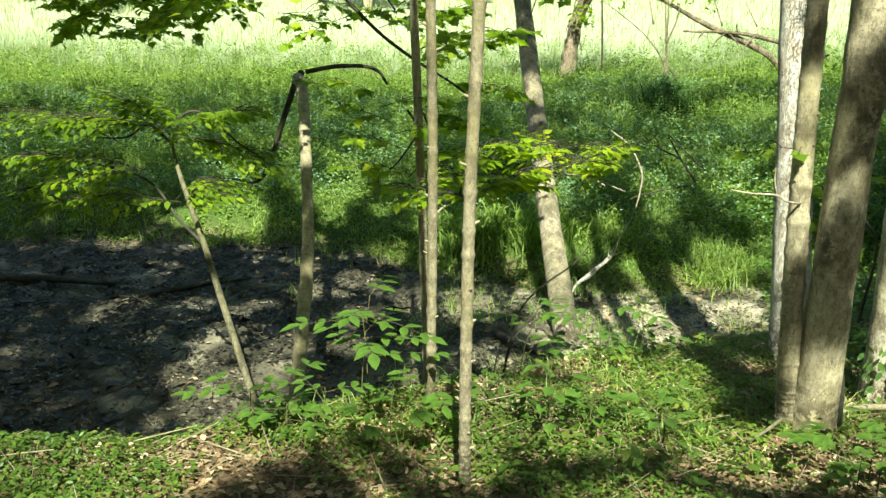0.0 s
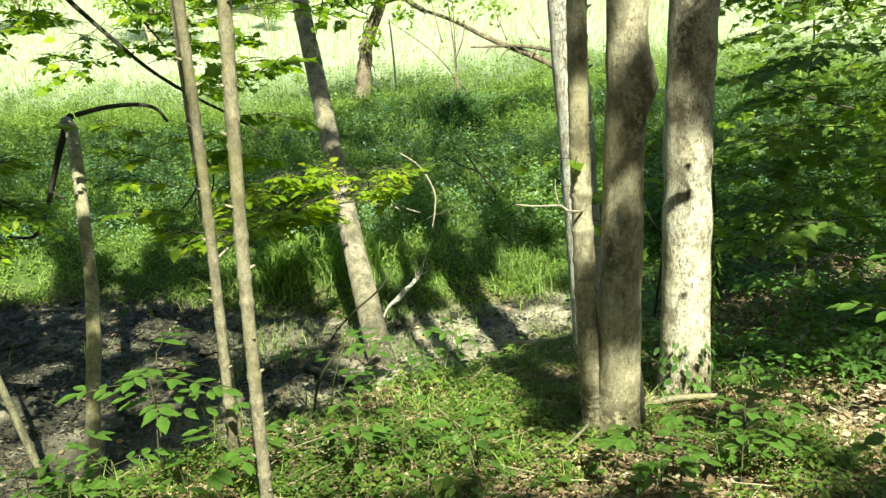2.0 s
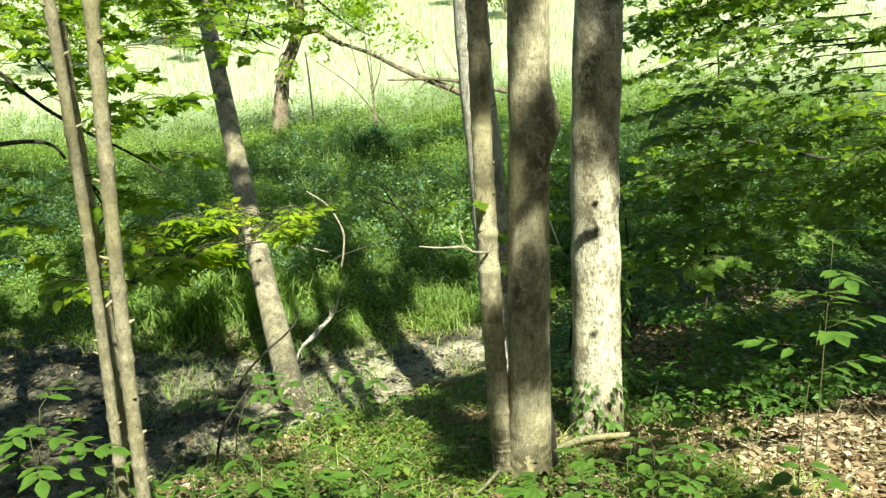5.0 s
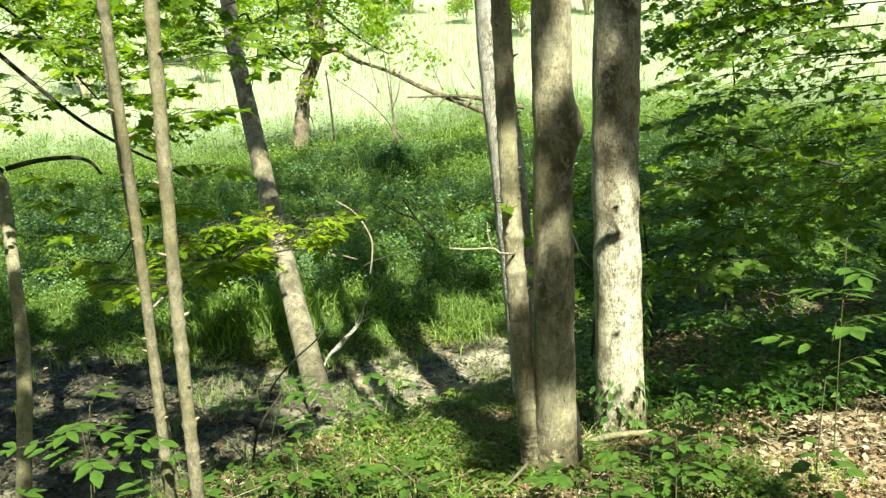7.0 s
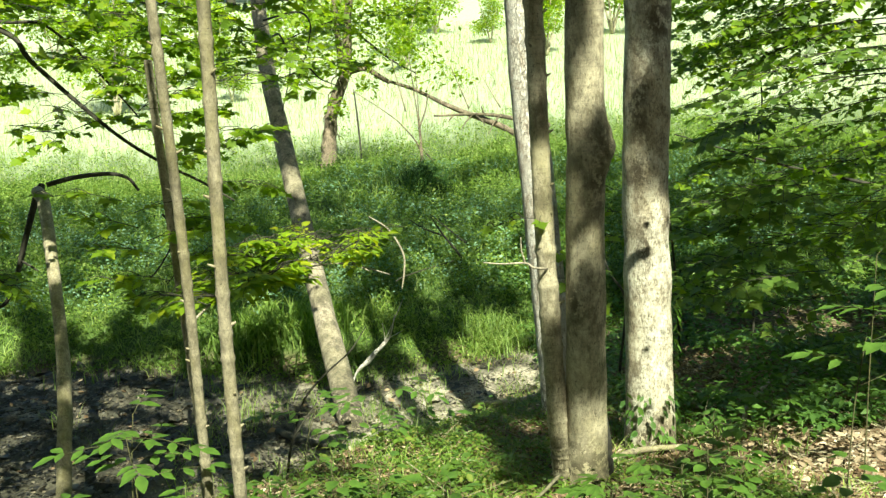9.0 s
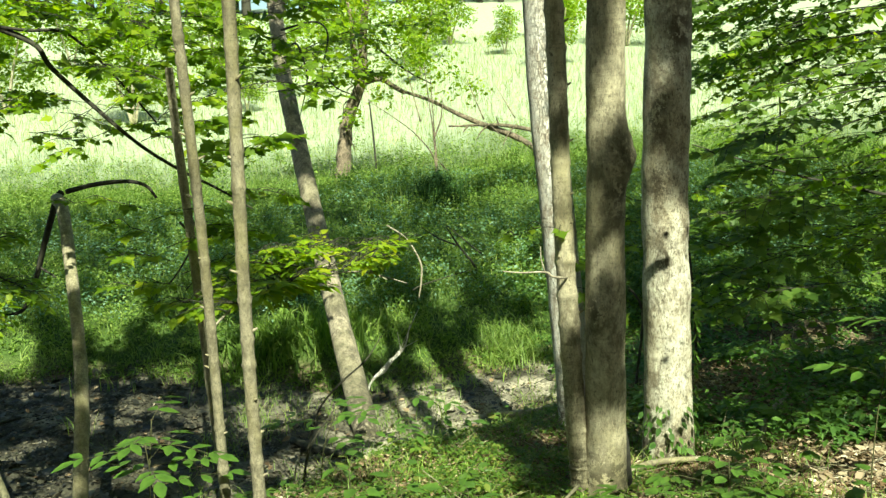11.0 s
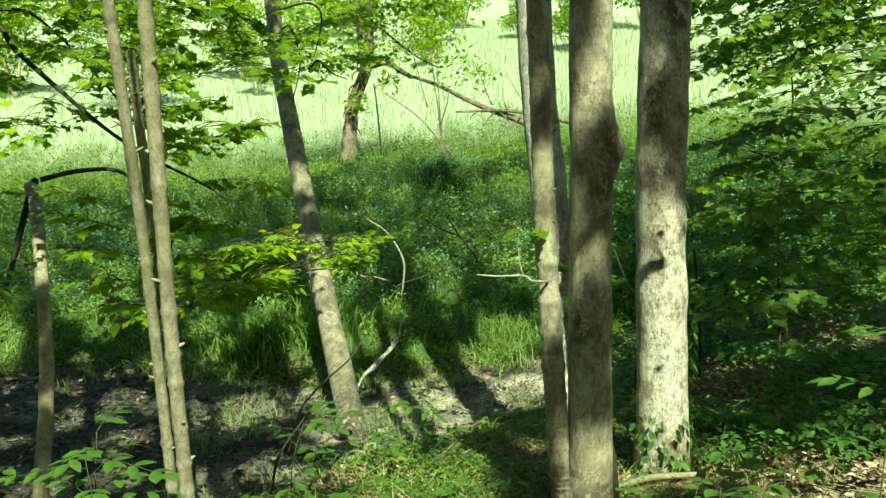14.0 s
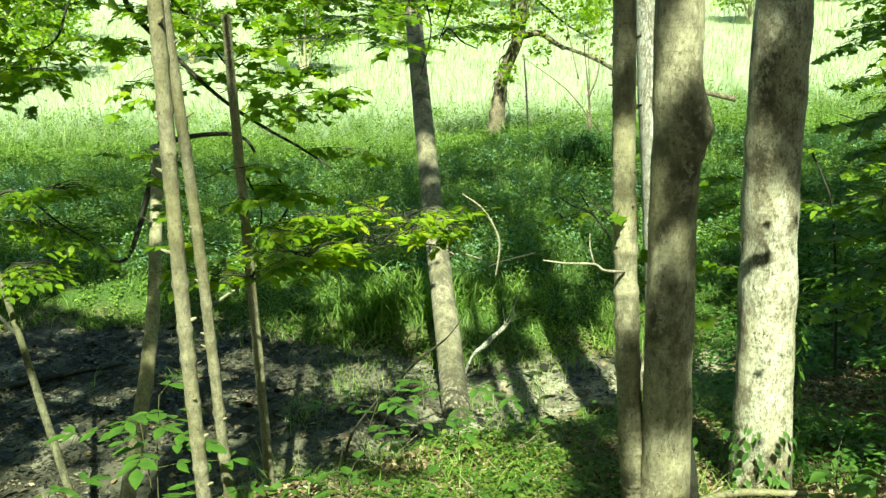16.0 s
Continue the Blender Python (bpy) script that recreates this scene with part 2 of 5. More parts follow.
# ---- mesh helpers ----
def mesh_of(name, verts, faces, mat, smooth=False):
    """faces: an (n, k) array of corners."""
    verts, faces = np.asarray(verts, np.float32), np.asarray(faces, np.int32)
    me = bpy.data.meshes.new(name)
    n, k = faces.shape
    me.vertices.add(len(verts))
    me.vertices.foreach_set("co", verts.ravel())
    me.loops.add(n * k)
    me.loops.foreach_set("vertex_index", faces.ravel())
    me.polygons.add(n)
    me.polygons.foreach_set("loop_start", np.arange(0, n * k, k, dtype=np.int32))
    me.polygons.foreach_set("loop_total", np.full(n, k, np.int32))
    if smooth:
        me.polygons.foreach_set("use_smooth", np.ones(n, bool))
    me.update(calc_edges=True)
    me.materials.append(mat)
    return me


ORIGIN = {}


def thing(name, base, label, category, group="", kind=""):
    ob = new(name)
    ob.location = base
    ORIGIN[ob.name] = np.array(base, float)
    return tagged(ob, label, category, group, kind)


def part(name, shape, mat, parent, label="", smooth=False, kind=""):
    """shape: (verts in world metres, faces). One mesh object under a thing or a part."""
    verts, faces = shape
    ob = new(name, mesh_of(name, np.asarray(verts) - ORIGIN[parent.name], faces, mat, smooth))
    ob.parent = parent
    ORIGIN[ob.name] = ORIGIN[parent.name]
    return tagged(ob, label, kind=kind)


def stuff(name, shape, mat, label, category):
    ob = new(name, mesh_of(name, shape[0], shape[1], mat))
    return tagged(ob, label, category, kind="stuff")


def join(shapes):
    shapes = [s for s in shapes if len(s[0])]
    vs, fs, at = [], [], 0
    for v, f in shapes:
        vs.append(np.asarray(v, float))
        fs.append(np.asarray(f, int) + at)
        at += len(v)
    return np.concatenate(vs), np.concatenate(fs)


def smooth_line(points, per=6):
    """A Catmull-Rom line through the points."""
    p = np.array(points, float)
    q = np.vstack([2 * p[0] - p[1], p, 2 * p[-1] - p[-2]])
    out = []
    for i in range(len(p) - 1):
        a, b, c, d = q[i:i + 4]
        for t in np.linspace(0, 1, per, endpoint=False):
            out.append(0.5 * (2 * b + (c - a) * t + (2 * a - 5 * b + 4 * c - d) * t * t + (3 * b - a - 3 * c + d) * t ** 3))
    out.append(p[-1])
    return np.array(out)


def tube(line, radii, seg=8, rough=0.0, freq=6.0, knots=(), seed=0):
    """A closed tube of quads along a line. rough: uneven radius; knots: (part of the length, swelling, width) rings."""
    line = np.asarray(line, float)
    n = len(line)
    r = np.interp(np.linspace(0, 1, n), np.linspace(0, 1, len(radii)), radii)
    s = np.linspace(0, 1, n)
    for at, swell, width in knots:
        r = r * (1 + swell * np.exp(-((s - at) / width) ** 2))
    tan = np.gradient(line, axis=0)
    tan /= np.linalg.norm(tan, axis=1)[:, None] + 1e-9
    ref = np.array([0.3, 1.0, 0.1])
    verts = []
    ang = np.linspace(0, 2 * math.pi, seg, endpoint=False)
    for i in range(n):
        u = np.cross(tan[i], ref)
        u /= np.linalg.norm(u) + 1e-9
        w = np.cross(u, tan[i])
        ring = np.outer(np.cos(ang), u) + np.outer(np.sin(ang), w)
        k = np.ones(seg)
        if rough:
            k = np.array([1 + rough * noise.noise(Vector((c[0] * 1.2 + seed, c[1] * 1.2, line[i][2] * freq))) for c in ring])
        verts.append(line[i] + ring * (r[i] * k)[:, None])
    verts = np.concatenate(verts + [line[:1], line[-1:]])
    faces = []
    for i in range(n - 1):
        for j in range(seg):
            a, b = i * seg + j, i * seg + (j + 1) % seg
            faces.append((a, b, b + seg, a + seg))
    last = (n - 1) * seg
    for j in range(seg):
        faces.append((n * seg, (j + 1) % seg, j, j))
        faces.append((n * seg + 1, last + j, last + (j + 1) % seg, last + (j + 1) % seg))
    f = np.array(faces)
    f = np.concatenate([f[:, [0, 1, 2]], f[:, [0, 2, 3]]])
    return verts, f[(f[:, 0] != f[:, 2]) & (f[:, 1] != f[:, 2])]


# leaf shapes: x along the leaf, y across, z up
def leaf_shape(half):
    """Folded leaf from its half outline [(x, y)]; a mid rib and two halves."""
    v, f = [], []
    k = len(half)
    for x, y in half:
        v += [(x, y, 0.18 * y - 0.12 * x * x), (x, 0, -0.12 * x * x), (x, -y, 0.18 * y - 0.12 * x * x)]
    for i in range(k - 1):
        a, b = 3 * i, 3 * i + 3
        f += [(a, a + 1, b + 1), (a, b + 1, b), (a + 1, a + 2, b + 2), (a + 1, b + 2, b + 1)]
    return np.array(v, float), np.array(f)


OVATE = leaf_shape([(0, 0.02), (0.28, 0.26), (0.62, 0.2), (1.0, 0.0)])
LANCE = leaf_shape([(0, 0.03), (0.4, 0.15), (1.0, 0.0)])
ROUND = leaf_shape([(0, 0.03), (0.14, 0.26), (0.42, 0.38), (0.75, 0.27), (1.0, 0.0)])
MAPLE = leaf_shape([(0, 0.06), (0.06, 0.3), (0.22, 0.3), (0.4, 0.58), (0.5, 0.26), (0.66, 0.3), (0.72, 0.14), (1.0, 0.0)])


# a simple rhomb for leaves that are small in view
RHOMB = (np.array([(0, 0, 0), (0.45, 0.27, 0.05), (1, 0, -0.1), (0.45, -0.27, 0.05)], float), np.array([(0, 2, 1), (0, 3, 2)]))

# a folded leaf of four faces for litter and low herbs
FOLD = (np.array([(0, 0, 0), (0.42, 0.25, 0.06), (1, 0, -0.1), (0.42, -0.25, 0.06), (0.45, 0, -0.03)], float), np.array([(0, 4, 1), (1, 4, 2), (0, 3, 4), (3, 2, 4)]))


def unit(v):
    return v / (np.linalg.norm(v, axis=-1, keepdims=True) + 1e-9)


def leaves(at, ahead, up, size, shape):
    """Many copies of a leaf shape in one (verts, triangles)."""
    tv, tf = shape
    at, ahead, up = np.asarray(at, float), unit(np.asarray(ahead, float)), np.asarray(up, float)
    side = unit(np.cross(up, ahead))
    nor = np.cross(ahead, side)
    n, k = len(at), len(tv)
    v = at[:, None] + np.asarray(size)[:, None, None] * (tv[None, :, :1] * ahead[:, None] + tv[None, :, 1:2] * side[:, None] + tv[None, :, 2:] * nor[:, None])
    f = tf[None] + (np.arange(n) * k)[:, None, None]
    return v.reshape(-1, 3), f.reshape(-1, 3)


def blades(at, height, lean, width, bend=0.5):
    """Grass blades: tapered strips that bow over."""
    n = len(at)
    az = rng.uniform(0, 2 * math.pi, n)
    d = np.stack([np.cos(az), np.sin(az), np.zeros(n)], 1)
    s = np.stack([-np.sin(az), np.cos(az), np.zeros(n)], 1)
    rows = []
    for t, w in ((0, 1.0), (0.4, 0.85), (0.75, 0.5)):
        c = at + d * (lean * height * (t ** 2))[:, None] + np.array([0, 0, 1.0]) * (height * (t - bend * 0.35 * t ** 3))[:, None]
        rows += [c + s * (width * w)[:, None], c - s * (width * w)[:, None]]
    rows.append(at + d * (lean * height)[:, None] + np.array([0, 0, 1.0]) * (height * (1 - bend * 0.4))[:, None])
    v = np.stack(rows, 1)
    tf = np.array([(0, 1, 3), (0, 3, 2), (2, 3, 5), (2, 5, 4), (4, 5, 6)])
    f = tf[None] + (np.arange(n) * 7)[:, None, None]
    return v.reshape(-1, 3), f.reshape(-1, 3)


# ---- ground ----
def fade(t):
    t = np.clip(t, 0, 1)
    return t * t * (3 - 2 * t)


def shore(x):
    return np.interp(x, [-8, -3, -1.8, -0.8, 0, 1, 1.8, 2.6], [4.3, 4.55, 5.0, 6.05, 7.0, 7.6, 8.2, 9.0])


def far_edge(x):
    return np.interp(x, [-12, -6, -4, -2.4, -1.4, -0.5, 0.3, 1, 2, 3], [9.4, 9.8, 10.2, 10.0, 9.5, 9.1, 9.0, 9.2, 9.6, 9.2])


def lumps(x, y, f, seed=0.0):
    return (np.sin(x * f * 1.7 + 1.3 * np.sin(y * f * 1.1 + seed)) + np.sin(y * f * 1.9 + 1.7 * np.sin(x * f * 1.3 + seed * 2)) + 0.6 * np.sin((x + y) * f * 3.1 + seed)) / 2.6


def ground(x, y):
    x, y = np.asarray(x, float), np.asarray(y, float)
    ys, yf = shore(x), np.maximum(far_edge(x), shore(x) + 0.3)
    zm = -1.28 + 0.4 * fade((x - 1.8) / 2.2)
    bank_y = ys - 1.7
    slope = -0.14 * np.clip(y - 1, 0, None)
    near = slope + (zm - (-0.14 * np.clip(bank_y - 1, 0, None)) + 0.14 * 1.7 * 0) * fade((y - bank_y) / 1.7) + 0.14 * np.clip(y - bank_y, 0, 1.7) * fade((y - bank_y) / 1.7)
    d = np.clip(y - yf, 0, None)
    far = zm + 0.28 * fade(d / 1.0) + 0.5 * fade((d - 0.6) / 4.0) * (0.72 + 0.28 * fade((x + 3) / 3)) + 0.2 * fade((d - 4) / 6) + 0.165 * np.clip(y - 21, 0, 75)
    far = far + 0.42 * np.exp(-((x - 0.9) / 2.6) ** 2 - ((y - 17.2) / 1.9) ** 2) + 0.25 * np.exp(-((x + 6.0) / 3.0) ** 2 - ((y - 18.5) / 2.2) ** 2)
    z = np.where(y < ys, near, np.where(y < yf, zm, far))
    rough = 0.025 * lumps(x, y, 1.1) + 0.018 * lumps(x, y, 4.3, 2.0)
    mudd = fade((y - ys + 0.3) / 0.6) * fade((yf + 0.3 - y) / 0.6)
    return z + rough + mudd * (0.022 * lumps(x, y, 9.0, 5.0) + 0.02 * lumps(x, y, 17.0, 1.0))


def axis(lo, hi, step, end_lo, end_hi, grow=1.22):
    mid = list(np.arange(lo, hi + 1e-6, step))
    s, v = step, hi
    while v < end_hi:
        s *= grow
        v += s
        mid.append(v)
    s, v = step, lo
    while v > end_lo:
        s *= grow
        v -= s
        mid.insert(0, v)
    return np.array(mid)


def build_ground():
    xs, ys = axis(-7.5, 6.0, 0.06, -420, 420), axis(2.6, 12.5, 0.06, -420, 520)
    gx, gy = np.meshgrid(xs, ys)
    z = ground(gx, gy)
    verts = np.stack([gx, gy, z], -1).reshape(-1, 3)
    nx, ny = len(xs), len(ys)
    i = (np.arange(ny - 1)[:, None] * nx + np.arange(nx - 1)).ravel()
    faces = np.stack([i, i + 1, i + 1 + nx, i + nx], 1)
    me = mesh_of("ground", verts, faces, GROUND, True)
    wob = 0.22 * lumps(gx, gy, 2.3, 4.0)
    yf = np.maximum(far_edge(gx), shore(gx) + 0.3)
    mud = fade((gy - shore(gx) + 0.25 + wob) / 0.5) * fade((yf + 0.25 + wob - gy) / 0.5) * fade((3.2 - gx) / 0.8)
    turf = fade((gy - yf + wob) / 0.6)
    field = fade((gy - 21 + wob * 8) / 6)
    silt = (0.45 * fade((gx + 2.2 + wob * 3) / 1.6) + 0.45 * fade((gx + 0.6 + wob * 2) / 1.0)) + 0.6 * fade((lumps(gx, gy, 3.1, 6.0) + 0.4 * lumps(gx, gy, 8.3, 2.0) - 0.15) / 0.3) * fade((-1.6 - gx) / 1.0)
    silt = silt * fade((lumps(gx, gy, 2.1, 3.0) + 0.55) / 0.5) * (0.4 + 0.6 * fade((lumps(gx, gy, 6.5, 1.0) + 0.5) / 0.6))
    col = me.color_attributes.new("zone", "FLOAT_COLOR", "POINT")
    col.data.foreach_set("color", np.stack([mud, turf, field, np.clip(silt, 0, 1)], -1).astype(np.float32).ravel())
    return tagged(new("ground", me), "forest floor with a dark muddy hollow and grassy bank", "ground", kind="structure")


build_ground()


def on_ground(x, y, dz=0.0):
    return np.stack([x, y, ground(x, y) + dz], -1)


# ---- trees ----
def ring_knots(n, swell=0.16, width=0.006, seed=0):
    r = random.Random(seed)
    return [((i + 0.3 + 0.5 * r.random()) / n, swell * (0.5 + r.random()), width) for i in range(n)]


def trunk_line(base, points, top, lean, per=18):
    """From below the ground at base through the points, on to height top along lean (dx, dy per metre)."""
    x, y, z = points[-1]
    pts = [base] + list(points)
    steps = 4
    for i in range(1, steps + 1):
        h = (top - z) * i / steps
        pts.append((x + lean[0] * h, y + lean[1] * h, z + h))
    return smooth_line(pts, per)


def spray(root, tip, width, n, size, droop=0.25, flat=0.35, lift=0.0):
    """A flat spray of twigs: returns twig tubes and leaf places (at, ahead, up, size)."""
    root, tip = np.array(root, float), np.array(tip, float)
    ax = tip - root
    L = np.linalg.norm(ax)
    side = unit(np.cross(ax, [0, 0, 1.0]))
    mid = root + ax * 0.5 + np.array([0, 0, 0.06 * L + lift])
    main = smooth_line([root, mid, tip - np.array([0, 0, droop * 0.15 * L])], 6)
    twigs = [tube(main, [0.0045 * max(L, 0.6), 0.0012], 5)]
    at, ahead = [], []
    k = max(4, int(n / 7))
    for i in range(k):
        t = 0.15 + 0.85 * (i + rng.random() * 0.8) / k
        p = main[min(len(main) - 1, int(t * (len(main) - 1)))]
        sgn = 1 if i % 2 else -1
        reach = width * (0.45 + 0.55 * math.sin(math.pi * min(1, t * 0.85 + 0.1))) * rng.uniform(0.6, 1.1)
        d = unit(side * sgn * rng.uniform(0.7, 1.0) + unit(ax) * rng.uniform(0.3, 0.9) + np.array([0, 0, rng.uniform(-0.25, 0.15)]))
        e = p + d * reach - np.array([0, 0, droop * reach * 0.4])
        twigs.append(tube(smooth_line([p, (p + e) / 2 + np.array([0, 0, 0.03]), e], 3), [0.003, 0.001], 4))
        m = max(3, int(n / k))
        for j in range(m):
            u = (j + 0.6) / m
            q = p + (e - p) * u
            at.append(q)
            s2 = unit(np.cross(d, [0, 0, 1.0])) * (1 if j % 2 else -1)
            ahead.append(unit(d * rng.uniform(0.2, 1.0) + s2 * rng.uniform(0.3, 1.0) + np.array([0, 0, rng.uniform(-0.5, 0.1)])))
    at, ahead = np.array(at), np.array(ahead)
    up = np.array([0, 0, 1.0]) + rng.normal(0, flat, (len(at), 3))
    sz = size * rng.uniform(0.6, 1.15, len(at))
    return twigs, (at, ahead, up, sz)


def gather(sprays, shape):
    tw = join([t for s in sprays for t in s[0]])
    a = [np.concatenate([s[1][i] for s in sprays]) for i in range(4)]
    return tw, leaves(a[0], a[1], a[2], a[3], shape)


def cloud(centre, radii, n):
    d = unit(rng.normal(0, 1, (n, 3))) * (rng.random(n) ** 0.45)[:, None]
    return np.array(centre) + d * np.array(radii)


def random_leaves(at, size, shape, flat=0.7, droop=0.3):
    n = len(at)
    ahead = unit(rng.normal(0, 1, (n, 3)) * np.array([1, 1, 0.45]) - np.array([0, 0, droop]))
    up = np.array([0, 0, 1.0]) + rng.normal(0, flat, (n, 3))
    return leaves(at, ahead, up, size * rng.uniform(0.6, 1.2, n), shape)


# gaps cut in the unseen leaves overhead to sunlight these places: point and half width
SUNLIT = []
# on the mud
SUNLIT += [((-2.85, 6.3, -1.3), 0.16), ((-2.85, 7.05, -1.3), 0.2), ((-2.4, 5.95, -1.3), 0.3), ((-2.3, 6.97, -1.23), 0.22), ((-2.2, 6.3, -1.3), 0.2), ((-2.2, 9.05, -1.3), 0.32), ((-1.9, 9.6, -1.1), 0.25), ((-1.5, 8.55, -1.27), 0.25), ((-0.95, 8.6, -1.3), 0.36), ((-0.6, 6.9, -1.25), 0.16), ((-0.3, 6.6, -1.2), 0.2), ((0.15, 7.1, -1.2), 0.22), ((0.35, 7.5, -1.25), 0.28), ((0.5, 7.2, -1.1), 0.3), ((0.73, 8.4, -1.3), 0.34), ((0.75, 7.0, -1.1), 0.2), ((0.75, 8.5, -1.3), 0.3), ((0.9, 8.05, -1.3), 0.42), ((1.02, 7.68, -1.29), 0.2), ((1.65, 9.1, -1.25), 0.3), ((1.66, 9.0, -1.25), 0.22)]
SUNLIT += [((-1.0, 8.25, -1.28), 0.2), ((-2.5, 8.5, -1.28), 0.14), ((-1.9, 7.85, -1.28), 0.14), ((1.62, 8.45, -1.28), 0.22), ((0.45, 7.44, -1.25), 0.16)]
# on the near bank
SUNLIT += [((-2.35, 4.4, -1.0), 0.34), ((-2.1, 3.25, -0.3), 0.14), ((-2.0, 4.6, -1.0), 0.22), ((-1.75, 3.35, -0.33), 0.26), ((-1.5, 5.0, -0.5), 0.14), ((-1.45, 3.5, -0.35), 0.16), ((-1.35, 4.5, -0.4), 0.22), ((-0.85, 4.8, -0.8), 0.2), ((-0.75, 4.9, -0.75), 0.2), ((-0.4, 4.2, -0.45), 0.14), ((-0.1, 5.9, -0.9), 0.2), ((0.05, 4.4, -0.4), 0.2), ((0.3, 5.6, -0.7), 0.18), ((0.5, 4.55, -0.5), 0.16), ((0.5, 4.9, -0.5), 0.22), ((0.6, 5.2, -0.55), 0.16), ((1.4, 7.0, -1.0), 0.14), ((1.8, 4.9, -0.25), 0.15), ((2.5, 4.1, -0.45), 0.36), ((2.95, 4.5, -0.4), 0.36), ((3.3, 4.1, -0.4), 0.3)]
SUNLIT += [((0.03, 4.0, -0.28), 0.22), ((0.25, 4.1, -0.4), 0.12), ((1.63, 3.6, 0.0), 0.16), ((1.75, 3.5, -0.1), 0.12), ((1.35, 3.6, -0.2), 0.08), ((-0.95, 4.1, -0.1), 0.16), ((-1.15, 3.8, -0.3), 0.12), ((1.45, 4.9, -0.6), 0.12)]
# on the far bank and beyond
SUNLIT += [((-4.2, 10.6, -1.0), 0.35), ((-3.1, 11.6, -1.0), 0.35), ((-0.1, 8.2, -0.5), 0.2), ((0.0, 7.6, -0.9), 0.2), ((0.2, 9.6, -0.7), 0.2), ((1.75, 9.75, -0.9), 0.22), ((2.9, 15.9, -0.5), 0.5), ((3.4, 11.0, -0.6), 0.3), ((3.6, 8.0, -0.8), 0.16)]
# on trunks
SUNLIT += [((1.055, 4.31, z), 0.06) for z in (0.74, 0.86, 0.98, 1.1, 1.2)]
SUNLIT += [((1.17, 4.15, 1.45), 0.03), ((1.17, 4.15, 1.6), 0.04), ((1.19, 4.12, 1.78), 0.06), ((1.2, 4.2, 0.1), 0.02)]
SUNLIT += [((1.46 - 0.055 * z, 6.0 + 0.2 * z, z), 0.06) for z in (0.35, 0.7, 1.05, 1.4, 1.75, 2.1, 2.4)]
SUNLIT += [((1.82, 4.86, z), 0.12) for z in (-0.38, -0.15, 0.08, 0.3, 0.52, 0.74, 0.93)] + [((1.76, 4.86, 1.2), -0.03)]
SUNLIT += [((-0.29 - 0.25 * z, 9.3 + 1.18 * z, z), 0.1) for z in (-0.15, -0.32, -0.48, -0.78, -0.95, -1.12)] + [((-0.47, 10.2, 0.75), 0.02)]
SUNLIT += [((-0.88, 5.4, z), 0.0) for z in (-0.55, -0.3, 0.0, 0.3, 0.55)] + [((-2.2, 7.1, 0.55), 0.06), ((-2.6, 5.75, 0.3), 0.05), ((-0.65, 4.15, -0.2), 0.04), ((-0.65, 4.15, -0.4), 0.04), ((-0.37, 3.2, 0.75), 0.03)]
# on leaves and saplings
SUNLIT += [((-3.9, 6.0, 0.5), 0.18), ((-3.8, 6.4, 1.8), 0.2), ((-3.4, 5.7, 0.2), 0.06), ((-3.3, 6.0, 0.6), 0.18), ((-2.8, 6.4, 2.0), 0.25), ((-2.6, 6.0, 0.75), 0.16), ((-2.4, 5.9, 0.7), 0.06), ((-2.3, 7.6, 0.8), 0.1), ((-2.0, 6.5, 2.2), 0.2), ((-1.55, 6.0, 0.0), 0.1), ((-1.4, 6.5, 1.4), 0.15), ((-1.08, 3.75, -0.1), 0.14), ((-1.0, 6.6, 1.8), 0.22), ((-0.95, 4.1, 0.0), 0.28), ((-0.88, 5.5, -0.2), 0.1), ((-0.64, 4.2, 0.0), 0.1), ((-0.6, 4.1, 0.6), 0.08), ((-0.37, 3.3, -0.1), 0.1), ((-0.37, 3.3, 0.3), 0.1), ((-0.2, 8.7, -0.2), 0.18), ((-0.05, 4.05, 0.0), 0.2), ((0.0, 5.05, 0.72), 0.4)]
SUNLIT += [((-0.95, 5.55, 0.75), 0.0), ((0.33, 8.65, -0.93), 0.03), ((0.45, 8.65, -0.8), 0.0)]
SUNLIT += [((0.35, 5.2, 0.65), 0.25), ((0.42, 6.1, 0.55), 0.2), ((0.9, 3.6, 0.0), 0.18), ((2.5, 4.0, 0.6), 0.16), ((3.0, 6.5, 1.2), 0.16), ((3.0, 7.6, 0.3), 0.3), ((3.3, 6.3, 1.8), 0.2), ((3.0, 6.6, 1.45), 0.22), ((3.6, 7.0, 1.3), 0.2), ((4.3, 7.0, 0.4), 0.15)]


fleck = random.Random(21)
# more small gaps at random, added for flecks of sun
for _ in range(80):
    fx, fy = fleck.uniform(-5.5, 5.5), fleck.uniform(9.3, 13.0)
    SUNLIT.append(((fx, fy, float(ground(fx, fy)) + 0.15), fleck.uniform(0.03, 0.15)))
for fz in (-0.35, -0.1, 0.2, 0.45, 0.8):
    SUNLIT.append(((1.2 + fleck.uniform(-0.05, 0.05), 4.2, fz), fleck.uniform(-0.04, 0.02)))
for _ in range(26):
    SUNLIT.append(((fleck.uniform(2.6, 5.0), fleck.uniform(6.0, 9.0), fleck.uniform(0.2, 2.2)), fleck.uniform(0.02, 0.16)))
for _ in range(12):
    fx, fy = fleck.uniform(2.3, 5.2), fleck.uniform(5.6, 10.0)
    SUNLIT.append(((fx, fy, fleck.uniform(-0.7, 0.6)), fleck.uniform(0.02, 0.12)))

